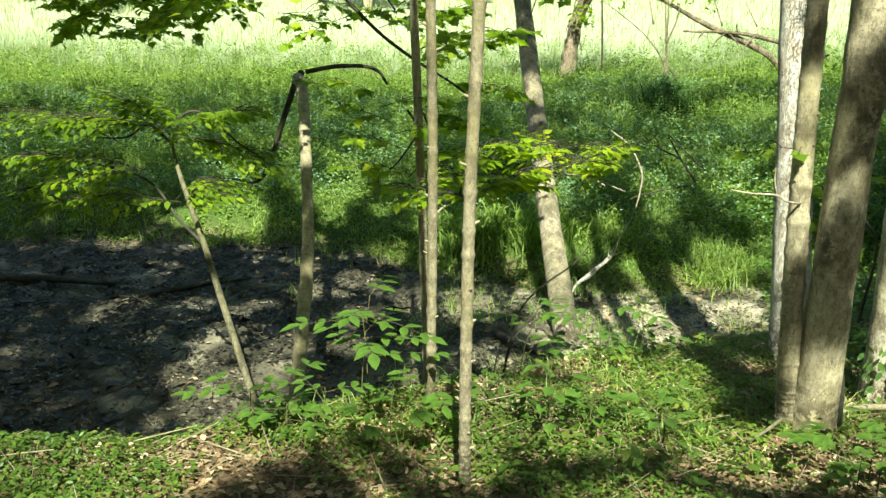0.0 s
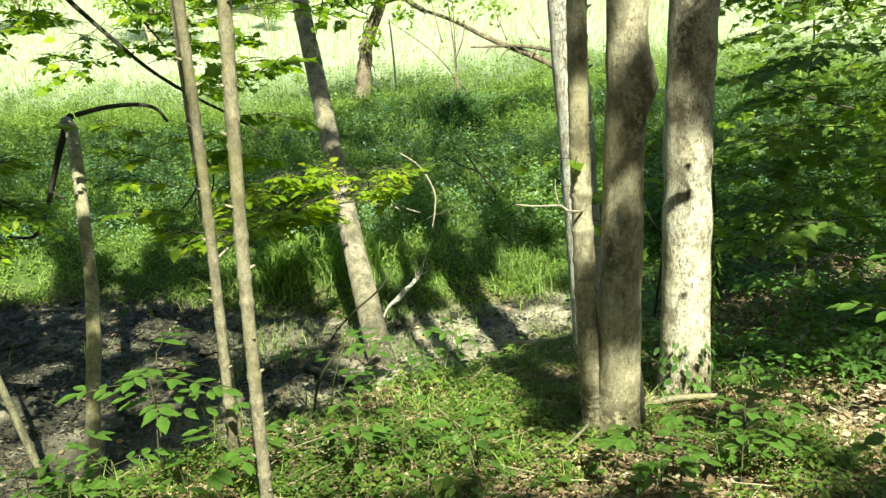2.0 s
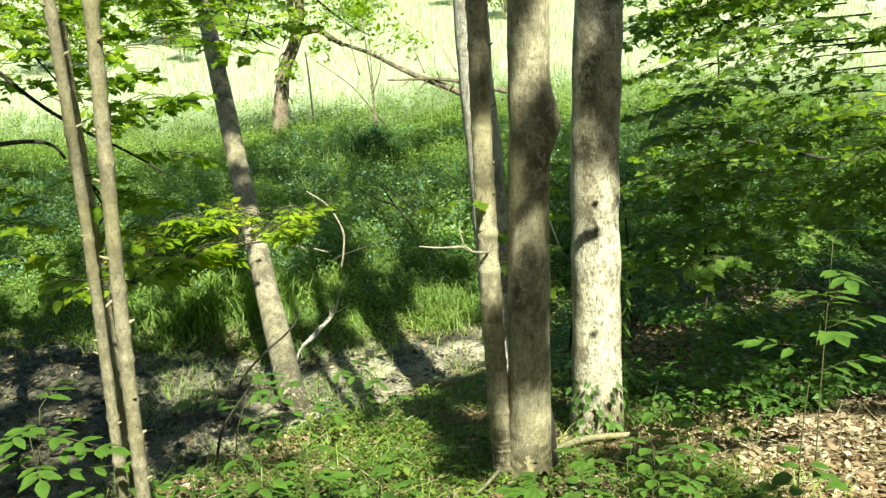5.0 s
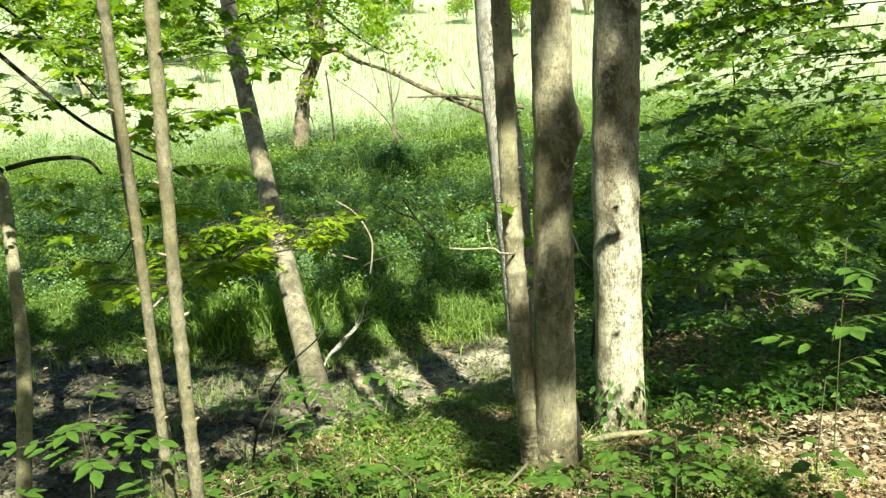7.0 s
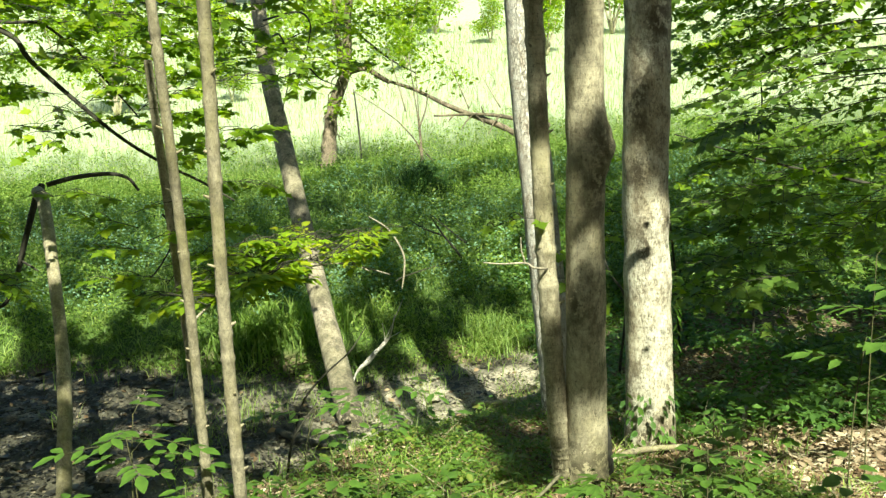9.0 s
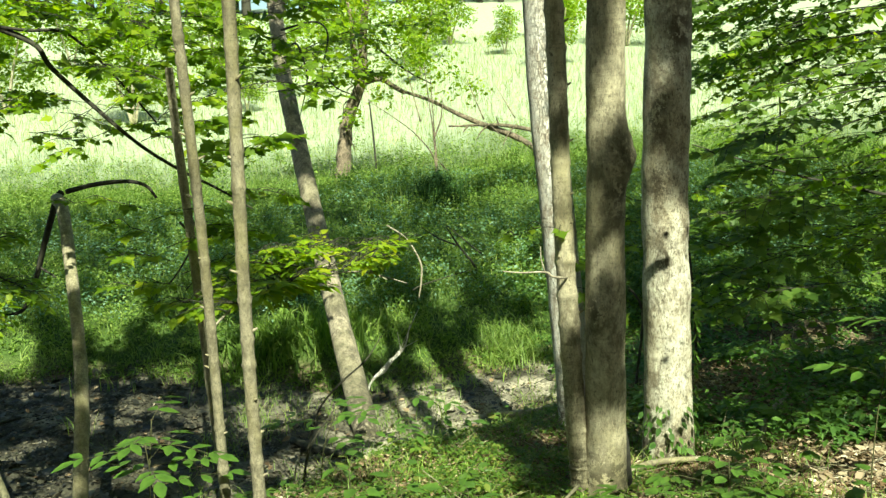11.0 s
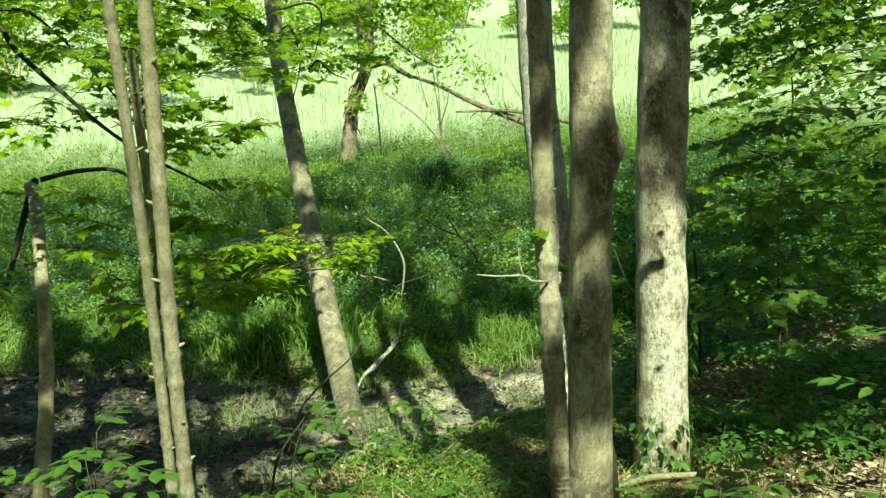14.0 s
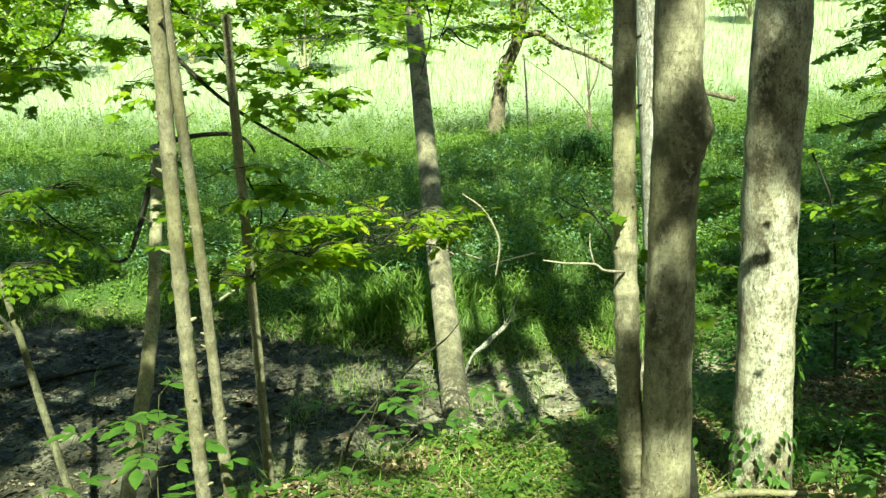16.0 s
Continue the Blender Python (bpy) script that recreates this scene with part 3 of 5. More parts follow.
# unseen leaves kept overhead to shade these places softly: point, reach, thickness
SOFT = [((-0.29 - 0.25 * z, 9.4 + 1.18 * z, z), 0.5, 0.75) for z in (0.25, 0.6, 0.95, 1.3, 1.65, 2.0, 2.4, 2.8)]
SOFT += [((0.75, 9.7, -0.85), 0.7, 0.7), ((0.45, 10.6, -0.8), 0.8, 0.7), ((0.2, 11.5, -0.7), 0.8, 0.6), ((-0.1, 12.4, -0.6), 0.9, 0.5), ((-0.7, 10.0, -0.9), 0.8, 0.7), ((-1.5, 9.9, -0.9), 0.7, 0.7), ((-2.5, 10.3, -0.9), 0.8, 0.6), ((-0.4, 11.2, -0.7), 0.8, 0.6), ((0.95, 10.3, -0.8), 0.6, 0.6), ((-3.6, 10.5, -0.9), 0.8, 0.5)]
SOFT += [((-4.5, 11.5, -0.8), 1.2, 0.5), ((-3.0, 11.4, -0.8), 1.0, 0.5), ((-5.8, 12.5, -0.7), 1.2, 0.5), ((-2.0, 12.0, -0.7), 0.9, 0.4)]
# unseen leaves kept thick overhead to hold these places in shade
SHADED = [((-1.76 - 0.17 * (z + 1), 5.4 + 1.1 * (z + 1), z), 0.11) for z in (-1.0, -0.8, -0.6, -0.4, -0.2, 0.0, 0.2)] + [((-0.29 - 0.25 * z, 9.3 + 1.18 * z, z), 0.12) for z in (0.3, 0.5, 1.0, 1.2, 1.4, 1.6, 1.8, 2.0)] + [((1.05, 4.36, z), 0.1) for z in (1.45, 1.6, 1.75, 1.95)] + [((1.87, 4.86, z), 0.17) for z in (1.3, 1.45, 1.6, 1.75, 1.9, 2.05)] + [((1.27, 4.14, z), 0.09) for z in (0.25, 0.4, 0.55, 0.7, 0.85, 1.0, 1.15, 1.3)]


# leaf places out of view, thinned and thickened to shape sun and shade below
def canopy_leaves(n, x0, x1, y0, y1, z0, z1, size):
    at = np.stack([rng.uniform(x0, x1, n), rng.uniform(y0, y1, n), rng.uniform(z0, z1, n)], 1)
    way = np.array(SUN_WAY)
    keep = np.ones(n, bool)
    down = at + way * ((at[:, 2] + 0.5) / -way[2])[:, None]
    open_sky = fade((down[:, 1] - np.where(down[:, 0] > 2.2, 6.4, 9.3 + 0.7 * fade((-0.3 - down[:, 0]) / 1.6))) / 3.4)
    thin = open_sky * (0.67 + 0.3 * lumps(down[:, 0], down[:, 1], 2.3, 3.0) + 0.14 * lumps(down[:, 0], down[:, 1], 6.1, 4.0) + 0.45 * fade((down[:, 1] - 17) / 3))
    dapple = lumps(down[:, 0], down[:, 1], 3.4, 5.0) + 0.9 * lumps(down[:, 0], down[:, 1], 7.9, 1.0) + 0.3 * lumps(down[:, 0], down[:, 1], 1.4, 8.0)
    near = np.where(down[:, 1] < 5.0 + 0.8 * fade((down[:, 0] + 1) / 2), 0.16 - 0.1 * np.exp(-((down[:, 0] - 0.6) / 1.0) ** 2), np.where(down[:, 1] > 8.4, 0.6, 0.9 + 0.4 * fade((-0.8 - down[:, 0]) / 0.8)))
    near = near + 0.7 * fade((2.6 - down[:, 1]) / 0.8)
    thin = np.maximum(thin, np.clip((dapple - near) * 4, 0, 0.97))
    keep &= rng.random(n) > np.clip(thin, 0, 1)
    for p, r, much in SOFT:
        rel = at - np.array(p)
        off = np.linalg.norm(rel - (rel @ way)[:, None] * way, axis=1)
        keep |= rng.random(n) < 0.2 * much * np.exp(-(off / r) ** 2) * (0.75 + 0.5 * lumps(down[:, 0], down[:, 1], 4.7, 2.0))
    for p, r in SUNLIT:
        rel = at - np.array(p)
        off = rel - (rel @ way)[:, None] * way
        keep &= np.linalg.norm(off, axis=1) > r + (0.15 if r > 0.17 else 0.125)
    for p, r in SHADED:
        rel = at - np.array(p)
        keep |= np.linalg.norm(rel - (rel @ way)[:, None] * way, axis=1) < r
    return at[keep]


# trunk: name, label, bark, line points, radii, top
def swell(shape, centre, out, amount, height, reach):
    """Pushes the skin of a trunk outwards round a centre: a burl."""
    v, f = shape
    rel = v - np.array(centre)
    k = np.exp(-(rel[:, 2] / height) ** 2 - ((rel[:, 0] ** 2 + rel[:, 1] ** 2) / reach ** 2))
    rough = np.array([1 + 0.3 * noise.noise(Vector(p) * 24) + 0.3 * noise.noise(Vector(p) * 55) for p in v])
    return v + np.array(out) * (amount * k * rough)[:, None], f


def tree(name, label, bark, pts, radii, top, lean, seg=14, knots=(), rough=0.08, seed=0, category="tree", group="", burl=(), per=18):
    gx, gy = pts[0][0], pts[0][1]
    gz = float(ground(gx, gy))
    t = thing(name, (gx, gy, gz), label, category, group)
    line = trunk_line((gx, gy, gz - 0.25), pts, top, lean, per)
    shape = tube(line, radii, seg, rough, 5.0, knots, seed)
    for b in burl:
        shape = swell(shape, *b)
    ob = part("trunk", shape, bark, t, smooth=True)
    v = shape[0]
    # darker towards the foot and round each burl entry
    mask = 0.95 * fade((gz + 0.45 - v[:, 2]) / 0.36)
    for c, out, amount, height, reach in burl:
        rel = v - np.array(c)
        mask = np.maximum(mask, 1.1 * np.exp(-(rel[:, 2] / (height * 1.5)) ** 2 - ((rel[:, 0] ** 2 + rel[:, 1] ** 2) / (reach * 1.0) ** 2)))
    grain = np.array([0.5 + 0.9 * noise.noise(Vector(p) * 17) + 0.5 * noise.noise(Vector(p) * 41) for p in v])
    darkened = np.clip(mask * np.clip(grain + 0.45, 0, 1), 0, 0.95)
    dark_mask = ob.data.color_attributes.new("dark_mask", "FLOAT_COLOR", "POINT")
    dark_mask.data.foreach_set("color", np.repeat(darkened, 4).astype(np.float32))
    return t, line


burl_tree, burl_line = tree("maple_tree", "grey-barked maple trunk with a knobbly burl", BARK_SMOOTH,
                            [(1.256, 4.345, -0.35), (1.252, 4.3, 0.2), (1.24, 4.235, 1.0), (1.23, 4.17, 1.9)], [0.125, 0.106, 0.096, 0.09, 0.085, 0.06, 0.03], 8.0, (0.02, -0.02), 36, (), 0.09, 1, per=40, burl=[((1.31, 4.18, 1.31), (0.93, -0.3, -0.1), 0.034, 0.062, 0.12), ((1.30, 4.18, 1.36), (0.93, -0.35, 0), 0.026, 0.12, 0.11), ((1.29, 4.15, 1.26), (0.8, -0.6, 0), 0.02, 0.035, 0.05), ((1.33, 4.17, 1.21), (0.9, -0.4, 0), 0.012, 0.03, 0.05), ((1.28, 4.14, 1.12), (0.4, -0.4, 0), 0.01, 0.1, 0.08), ((1.15, 4.18, 0.55), (-0.5, -0.8, 0), 0.015, 0.1, 0.08)])
thin_tree, thin_line = tree("maple_tree", "slender smooth maple stem leaning against a thicker one", BARK_SMOOTH,
                            [(1.137, 4.35, -0.4), (1.106, 4.35, 0.0), (1.06, 4.36, 1.0), (1.04, 4.38, 1.9)], [0.07, 0.053, 0.048, 0.044, 0.035, 0.02], 7.0, (-0.03, 0.03), 16, ring_knots(50, 0.1, 0.0022, 3), 0.06, 2, per=60)
# stem in the burl maple's shade; the shade is put into its black bark
shaded_stem, _ = tree("maple_stem_in_shade", "short stem behind the maple, with its shade painted as black bark", BARK_DARK,
               [(1.365, 4.43, -0.42), (1.33, 4.42, -0.05), (1.31, 4.41, 0.25)], [0.08, 0.06, 0.042, 0.032, 0.02, 0.014], 0.5, (-0.04, 0.0), 14, (), 0.2, 11, "stump")
white_tree, white_line = tree("ash_tree", "pale ridged trunk standing behind a maple clump", BARK_PALE,
                              [(1.53, 5.98, -0.8), (1.515, 6.076, -0.3), (1.47, 6.311, 0.9), (1.43, 6.487, 1.8)], [0.14, 0.125, 0.118, 0.112, 0.08], 10.0, (-0.02, 0.03), 18, (), 0.05, 3)
w_tree, w_line = tree("maple_tree", "thick mottled trunk with flaking bark and ivy at its foot", BARK_ROUGH,
                      [(1.83, 4.994, -0.5), (1.82, 4.989, 0.0), (1.803, 4.979, 1.0), (1.809, 4.969, 2.0)], [0.185, 0.142, 0.132, 0.126, 0.11, 0.08, 0.04], 9.0, (0.0, -0.02), 36, (), 0.09, 4, per=40,
                      # barely raised entries, here mainly for darker patches on the bark
                      burl=[((1.75, 4.86, 0.72), (0, -1, 0), 0.004, 0.08, 0.06), ((1.89, 4.87, 0.84), (0, -1, 0), 0.004, 0.04, 0.04), ((1.72, 4.87, 1.5), (0, -1, 0), 0.006, 0.16, 0.08), ((1.72, 4.87, 1.12), (0, -1, 0), 0.005, 0.06, 0.06), ((1.84, 4.85, 1.95), (0, -1, 0), 0.006, 0.2, 0.1)])
c_tree, c_line = tree("ash_tree", "leaning sunlit trunk at the edge of the mud", BARK_LEANING,
                      [(0.055, 7.68, -1.3), (-0.092, 8.464, -0.8), (-0.193, 8.935, -0.4), (-0.53, 10.585, 1.0), (-0.754, 11.763, 2.0)], [0.13, 0.115, 0.105, 0.1, 0.09, 0.07], 4.0, (-0.1, 0.5), 18, (), 0.06, 5)
a_tree, a_line = tree("maple_sapling", "slim ringed sapling with a pale lower stem", BARK_SAPLING,
                      [(-0.663, 4.268, -0.65), (-0.655, 4.226, -0.4), (-0.63, 4.006, 0.9), (-0.637, 3.82, 2.0)], [0.027, 0.024, 0.021, 0.019, 0.015], 7.5, (-0.02, -0.1), 12, ring_knots(64, 0.17, 0.0014, 5), 0.05, 6, per=70)
b_tree, b_line = tree("maple_sapling", "slim straight sapling with ringed tan bark", BARK_SAPLING,
                      [(-0.366, 3.29, -0.4), (-0.37, 3.248, 0.0), (-0.364, 3.154, 0.9), (-0.332, 3.039, 2.0)], [0.027, 0.0235, 0.022, 0.02, 0.015], 7.0, (0.0, -0.08), 12, ring_knots(62, 0.17, 0.0014, 7), 0.05, 7, per=70)
ab_tree, ab_line = tree("maple_sapling", "thin dark sapling stem beside the mud", BARK_SAPLING,
                        [(-0.836, 5.39, -1.0), (-0.874, 5.451, -0.4), (-0.963, 5.584, 0.9), (-1.007, 5.645, 1.5)], [0.034, 0.028, 0.026, 0.025, 0.024], 1.86, (-0.05, 0.08), 12, ring_knots(16, 0.12, 0.006, 9), 0.06, 8)


def bent_sapling():
    base = (-1.70, 5.4, float(ground(-1.70, 5.4)))
    t = thing("bent_sapling", base, "snapped bent sapling with a dark drooping top", "tree")
    part("trunk", tube(smooth_line([(-1.7, 5.1, -1.5), (-1.738, 5.281, -1.2), (-1.884, 6.159, -0.4), (-1.99, 6.598, 0.0), (-2.28, 7.5, 0.79), (-2.43, 7.85, 0.92)], 10),
                       [0.052, 0.05, 0.045, 0.046, 0.05], 12, 0.12, 6.0, ring_knots(14, 0.12, 0.008, 11), 9), BARK_SAPLING, t, smooth=True)
    part("broken_limb", tube(smooth_line([(-2.40, 8.0, 0.96), (-2.16, 8.05, 1.01), (-1.9, 8.1, 1.02), (-1.76, 8.15, 0.97), (-1.68, 8.15, 0.86)], 5), [0.022, 0.02, 0.016, 0.013], 8, 0.1), BARK_DARK, t, "dark bare limb", smooth=True)
    part("broken_limb", tube(smooth_line([(-2.44, 8.0, 0.95), (-2.52, 8.1, 0.87), (-2.69, 8.2, 0.48), (-2.81, 8.2, 0.14), (-2.95, 8.2, -0.1), (-3.2, 8.2, -0.09)], 5), [0.032, 0.03, 0.024, 0.018, 0.01], 8, 0.15), BARK_DARK, t, "dark bare limb", smooth=True)
    part("twig", tube(smooth_line([(-2.76, 8.2, 0.3), (-2.68, 8.18, 0.25), (-2.6, 8.15, 0.2)], 4), [0.014, 0.008], 6), BARK_DARK, t)
    part("twig", tube(smooth_line([(-1.5, 8.15, 0.64), (-1.4, 8.2, 0.46), (-1.48, 8.2, 0.3), (-1.6, 8.2, 0.13), (-1.69, 8.2, 0.05)], 4), [0.012, 0.006], 6), BARK_DARK, t)


bent_sapling()


# ---- foliage on the trees ----
def in_gap(at):
    """Leaves that would stand in the sun of the bright patches on the mud."""
    way, out = np.array(SUN_WAY), np.zeros(len(at), bool)
    for p, r in SUNLIT:
        if p[2] < -0.8:
            rel = at - np.array(p)
            out |= np.linalg.norm(rel - (rel @ way)[:, None] * way, axis=1) < r * 0.75
    return out


def foliage(owner, sprays, shape, leaf, bark=BARK_DARK, name="foliage"):
    for k, (tw, (at, ahead, up, sz)) in enumerate(sprays):
        ok = ~in_gap(at)
        sprays[k] = (tw, (at[ok], ahead[ok], up[ok], sz[ok]))
    tw, lv = gather(sprays, shape)
    part("twig_work", tw, bark, owner, kind="stuff")
    part(name, lv, leaf, owner, kind="stuff")


def limb(owner, pts, radii, bark, label="", seg=8, name="branch"):
    part(name, tube(smooth_line(pts, 6), radii, seg, 0.1, 8.0), bark, owner, label, smooth=True)


def off_tree(x, y, r, top, label):
    t, _ = tree("maple_tree", label, BARK_SMOOTH, [(x, y, float(ground(x, y)) + 0.2), (x + 0.05, y, 2.0)], [r * 1.3, r, r * 0.8, r * 0.4], top, (0.01, 0.01), 12)
    return t


left_tree = off_tree(-6.3, 6.6, 0.13, 11.0, "maple with long leafy boughs over the mud")
right_tree = off_tree(5.6, 6.3, 0.11, 10.0, "maple with layered leafy boughs over the litter")
# added out of view, to hold the leaves that block sun and sky
behind = [off_tree(x, y, 0.15, 12.0, "unseen maple added behind the path to carry shading leaves") for x, y in ((-3.2, -4.0), (6.0, -4.6), (0.6, -8.0), (-7.5, -1.5), (8.0, 1.5), (-1.0, -12.0))]

# boughs that reach in over the mud
limb(left_tree, [(-6.3, 6.6, 3.2), (-4.6, 6.7, 2.95), (-3.2, 6.7, 2.5), (-2.523, 6.7, 2.28), (-2.13, 6.7, 2.11), (-2.01, 6.7, 1.93), (-1.706, 6.72, 1.605), (-1.448, 6.75, 1.354), (-1.18, 6.8, 1.159), (-0.946, 6.8, 1.026), (-0.711, 6.8, 0.87)], [0.04, 0.028, 0.02, 0.016, 0.012, 0.007], BARK_DARK, "thin dark bough")
limb(left_tree, [(-2.4, 6.7, 2.23), (-2.12, 6.65, 2.19), (-1.888, 6.6, 2.17), (-1.706, 6.6, 2.02), (-1.526, 6.6, 1.81), (-1.311, 6.6, 1.53)], [0.013, 0.01, 0.006], BARK_DARK, "thin dark bough")
limb(left_tree, [(-2.47, 6.7, 2.25), (-2.415, 6.7, 2.16), (-2.50, 6.7, 1.95), (-2.583, 6.7, 1.78), (-2.777, 6.7, 1.65), (-2.743, 6.7, 1.45)], [0.01, 0.008, 0.004], BARK_DARK, "thin dark bough")
S = []
for r, t, w, n in [((-1.7, 6.7, 1.6), (-1.25, 6.3, 1.75), 0.35, 60), ((-1.45, 6.7, 1.4), (-0.75, 6.5, 1.55), 0.4, 80), ((-1.2, 6.8, 1.15), (-0.55, 6.6, 1.35), 0.4, 80),
                   ((-1.9, 6.7, 2.0), (-1.3, 6.5, 2.15), 0.4, 70), ((-2.1, 6.7, 2.1), (-1.8, 6.2, 2.35), 0.4, 60), ((-0.95, 6.8, 1.0), (-0.4, 6.9, 0.95), 0.35, 60),
                   ] + [
                   ((-2.6, 6.7, 2.3), (-2.75, 6.2, 1.75), 0.4, 80), ((-2.58, 6.7, 1.8), (-2.5, 6.3, 1.45), 0.35, 60), ((-2.7, 6.7, 1.7), (-3.1, 6.4, 1.4), 0.4, 80),
                   ((-3.1, 6.7, 2.45), (-3.2, 6.2, 1.85), 0.45, 90), ((-3.6, 6.7, 2.6), (-3.5, 6.2, 2.1), 0.5, 90), ((-3.3, 6.6, 1.7), (-3.7, 6.3, 1.35), 0.45, 80),
                   ((-1.7, 6.7, 1.7), (-1.9, 6.3, 1.35), 0.3, 50), ((-1.55, 6.6, 1.8), (-0.95, 6.4, 2.0), 0.4, 80), ((-1.3, 6.6, 1.55), (-0.8, 6.3, 1.85), 0.35, 60), ((-4.2, 6.6, 2.4), (-4.1, 6.2, 1.8), 0.5, 90)]:
    S.append(spray(r, t, w, int(n * 1.5), 0.085))
for i in range(130):
    x, z, y = rng.uniform(-4.3, -0.35), rng.uniform(1.35, 2.5), rng.uniform(6.0, 7.6)
    if z > 1.85 or x < -2.35 or rng.random() < 0.3:
        S.append(spray((x, y, z), (x + rng.uniform(0.3, 0.6), y - rng.uniform(0.0, 0.5), z + rng.uniform(-0.15, 0.1)), 0.38, 34, 0.085))
foliage(left_tree, S, MAPLE, LEAF_MAPLE)

# layered boughs at the litter side
S, H = [], []
for i in range(36):
    z = 0.35 + 2.2 * (i / 35) + rng.normal(0, 0.05)
    y = rng.uniform(5.4, 8.2) if z < 1.6 else rng.uniform(6.9, 8.6)
    reach = rng.uniform(2.45, 3.2) + 0.14 * (y - 6) if z > 1.35 else rng.uniform(2.9, 3.9) + 0.2 * (y - 6)
    (H if i % 3 == 0 else S).append(spray((min(5.4, reach + 1.6), 6.3 + (y - 6.3) * 0.7, z + 0.25), (reach, y, z - 0.1), 0.6, 100, 0.088, 0.2, 0.38))
for i in range(26):
    x, y, z = rng.uniform(3.0, 5.2), rng.uniform(5.6, 8.6), rng.uniform(-0.55, 0.75)
    S.append(spray((x + 0.5, y + 0.1, z + 0.12), (x - 0.35, y - 0.2, z), 0.42, 70, 0.09, 0.2, 0.25))
for i in range(40):
    y = rng.uniform(7.0, 10.5)
    x, z = 0.29 * y + rng.uniform(1.0, 3.2), rng.uniform(1.6, 3.3)
    (H if i % 4 == 0 else S).append(spray((x + 0.6, y + 0.1, z + 0.15), (x - 0.3, y - 0.3, z), 0.5, 105, 0.09, 0.2, 0.35))
for x, y, z in ((2.45, 5.5, 1.22), (2.6, 5.6, 1.05), (2.5, 5.4, 0.82), (2.55, 5.5, 0.62), (2.6, 5.6, 0.4), (2.45, 5.3, 0.25), (2.75, 5.5, 1.3), (2.8, 5.4, 0.75), (2.85, 5.6, 0.2)):
    S.append(spray((x + 0.5, y + 0.1, z + 0.1), (x - 0.2, y, z), 0.3, 62, 0.1, 0.2, 0.25))
# most sprays take the leaf with painted shade, the rest the brighter one
foliage(right_tree, S, MAPLE, LEAF_MAPLE_SHADED)
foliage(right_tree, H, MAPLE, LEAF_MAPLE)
limb(right_tree, [(5.5, 6.3, 0.4), (4.2, 6.6, 0.75), (3.45, 6.8, 0.95), (2.7, 6.9, 1.2)], [0.02, 0.012, 0.004], BARK_DARK, "thin dark bough")


def crown_tuft(owner, centre, radii, n, size, leaf, shape=RHOMB):
    part("crown", random_leaves(cloud(centre, radii, n), size, shape), leaf, owner, kind="stuff")


# the forked sapling at the edge of the mud, with flat sprays
lsap = thing("maple_sapling", (-1.92, 5.27, float(ground(-1.92, 5.27))), "leaning forked sapling carrying flat sprays of leaves", "tree")
part("trunk", tube(smooth_line([(-1.86, 5.22, -1.5), (-1.92, 5.25, -1.2), (-2.28, 5.53, -0.4), (-2.46, 5.67, 0.0), (-2.68, 5.85, 0.42), (-2.78, 5.98, 0.62)], 8), [0.028, 0.025, 0.02, 0.009], 10, 0.06), BARK_SHADY, lsap, smooth=True)
limb(lsap, [(-2.44, 5.65, -0.03), (-2.68, 5.8, 0.1), (-3.0, 6.0, 0.33), (-3.5, 6.0, 0.45)], [0.012, 0.01, 0.005], BARK_DARK)
limb(lsap, [(-2.78, 5.98, 0.6), (-2.72, 6.0, 0.78), (-2.55, 6.0, 0.82), (-2.3, 6.0, 0.62), (-2.1, 6.0, 0.5)], [0.012, 0.009, 0.004], BARK_DARK)
limb(lsap, [(-2.78, 5.98, 0.6), (-2.95, 6.0, 0.72), (-3.15, 6.05, 0.62), (-3.4, 6.1, 0.6)], [0.012, 0.009, 0.004], BARK_DARK)
S = []
for r, t, w, n in [((-2.7, 6, 0.75), (-2.2, 5.9, 0.85), 0.4, 90), ((-2.75, 6, 0.65), (-2.05, 6.1, 0.45), 0.4, 90), ((-2.9, 6, 0.7), (-3.6, 6, 0.75), 0.45, 100), ((-3.0, 6, 0.4), (-3.9, 6, 0.45), 0.45, 110),
                   ((-2.7, 5.9, 0.2), (-3.6, 5.7, 0.2), 0.4, 90), ((-2.75, 6.0, 0.6), (-2.9, 5.6, 0.95), 0.4, 80), ((-3.2, 6.0, 0.6), (-4.2, 6.2, 0.8), 0.5, 110), ((-3.0, 6, 0.4), (-3.9, 5.7, 0.2), 0.45, 100), ((-2.6, 5.9, 0.4), (-2.3, 5.7, 0.3), 0.35, 60)]:
    S.append(spray(r, t, w * 1.15, int(n * 3), 0.082, 0.12, 0.2))
foliage(lsap, S, OVATE, LEAF_MAPLE)

# a pale twig of lime leaves off the sapling, with dead forks at its end
limb(a_tree, [(-0.65, 4.17, 0.60), (-0.60, 4.45, 0.62), (-0.53, 4.80, 0.61), (-0.38, 5.20, 0.58), (-0.16, 5.55, 0.57), (0.09, 5.85, 0.52), (0.37, 6.05, 0.39)], [0.0065, 0.0055, 0.0045], WOOD_DEAD, "pale bare twig")
S = []
for i in range(15):
    u = (i + 0.5) / 15
    p = np.array([-0.62, 4.2, 0.64]) + u * np.array([0.95, 1.75, -0.02])
    S.append(spray(p + np.array([0, 0, 0.02]), p + np.array([rng.uniform(-0.45, 0.35), rng.uniform(-0.3, 0.2), rng.uniform(-0.06, 0.2)]), 0.28, 64, 0.08, 0.1, 0.25))
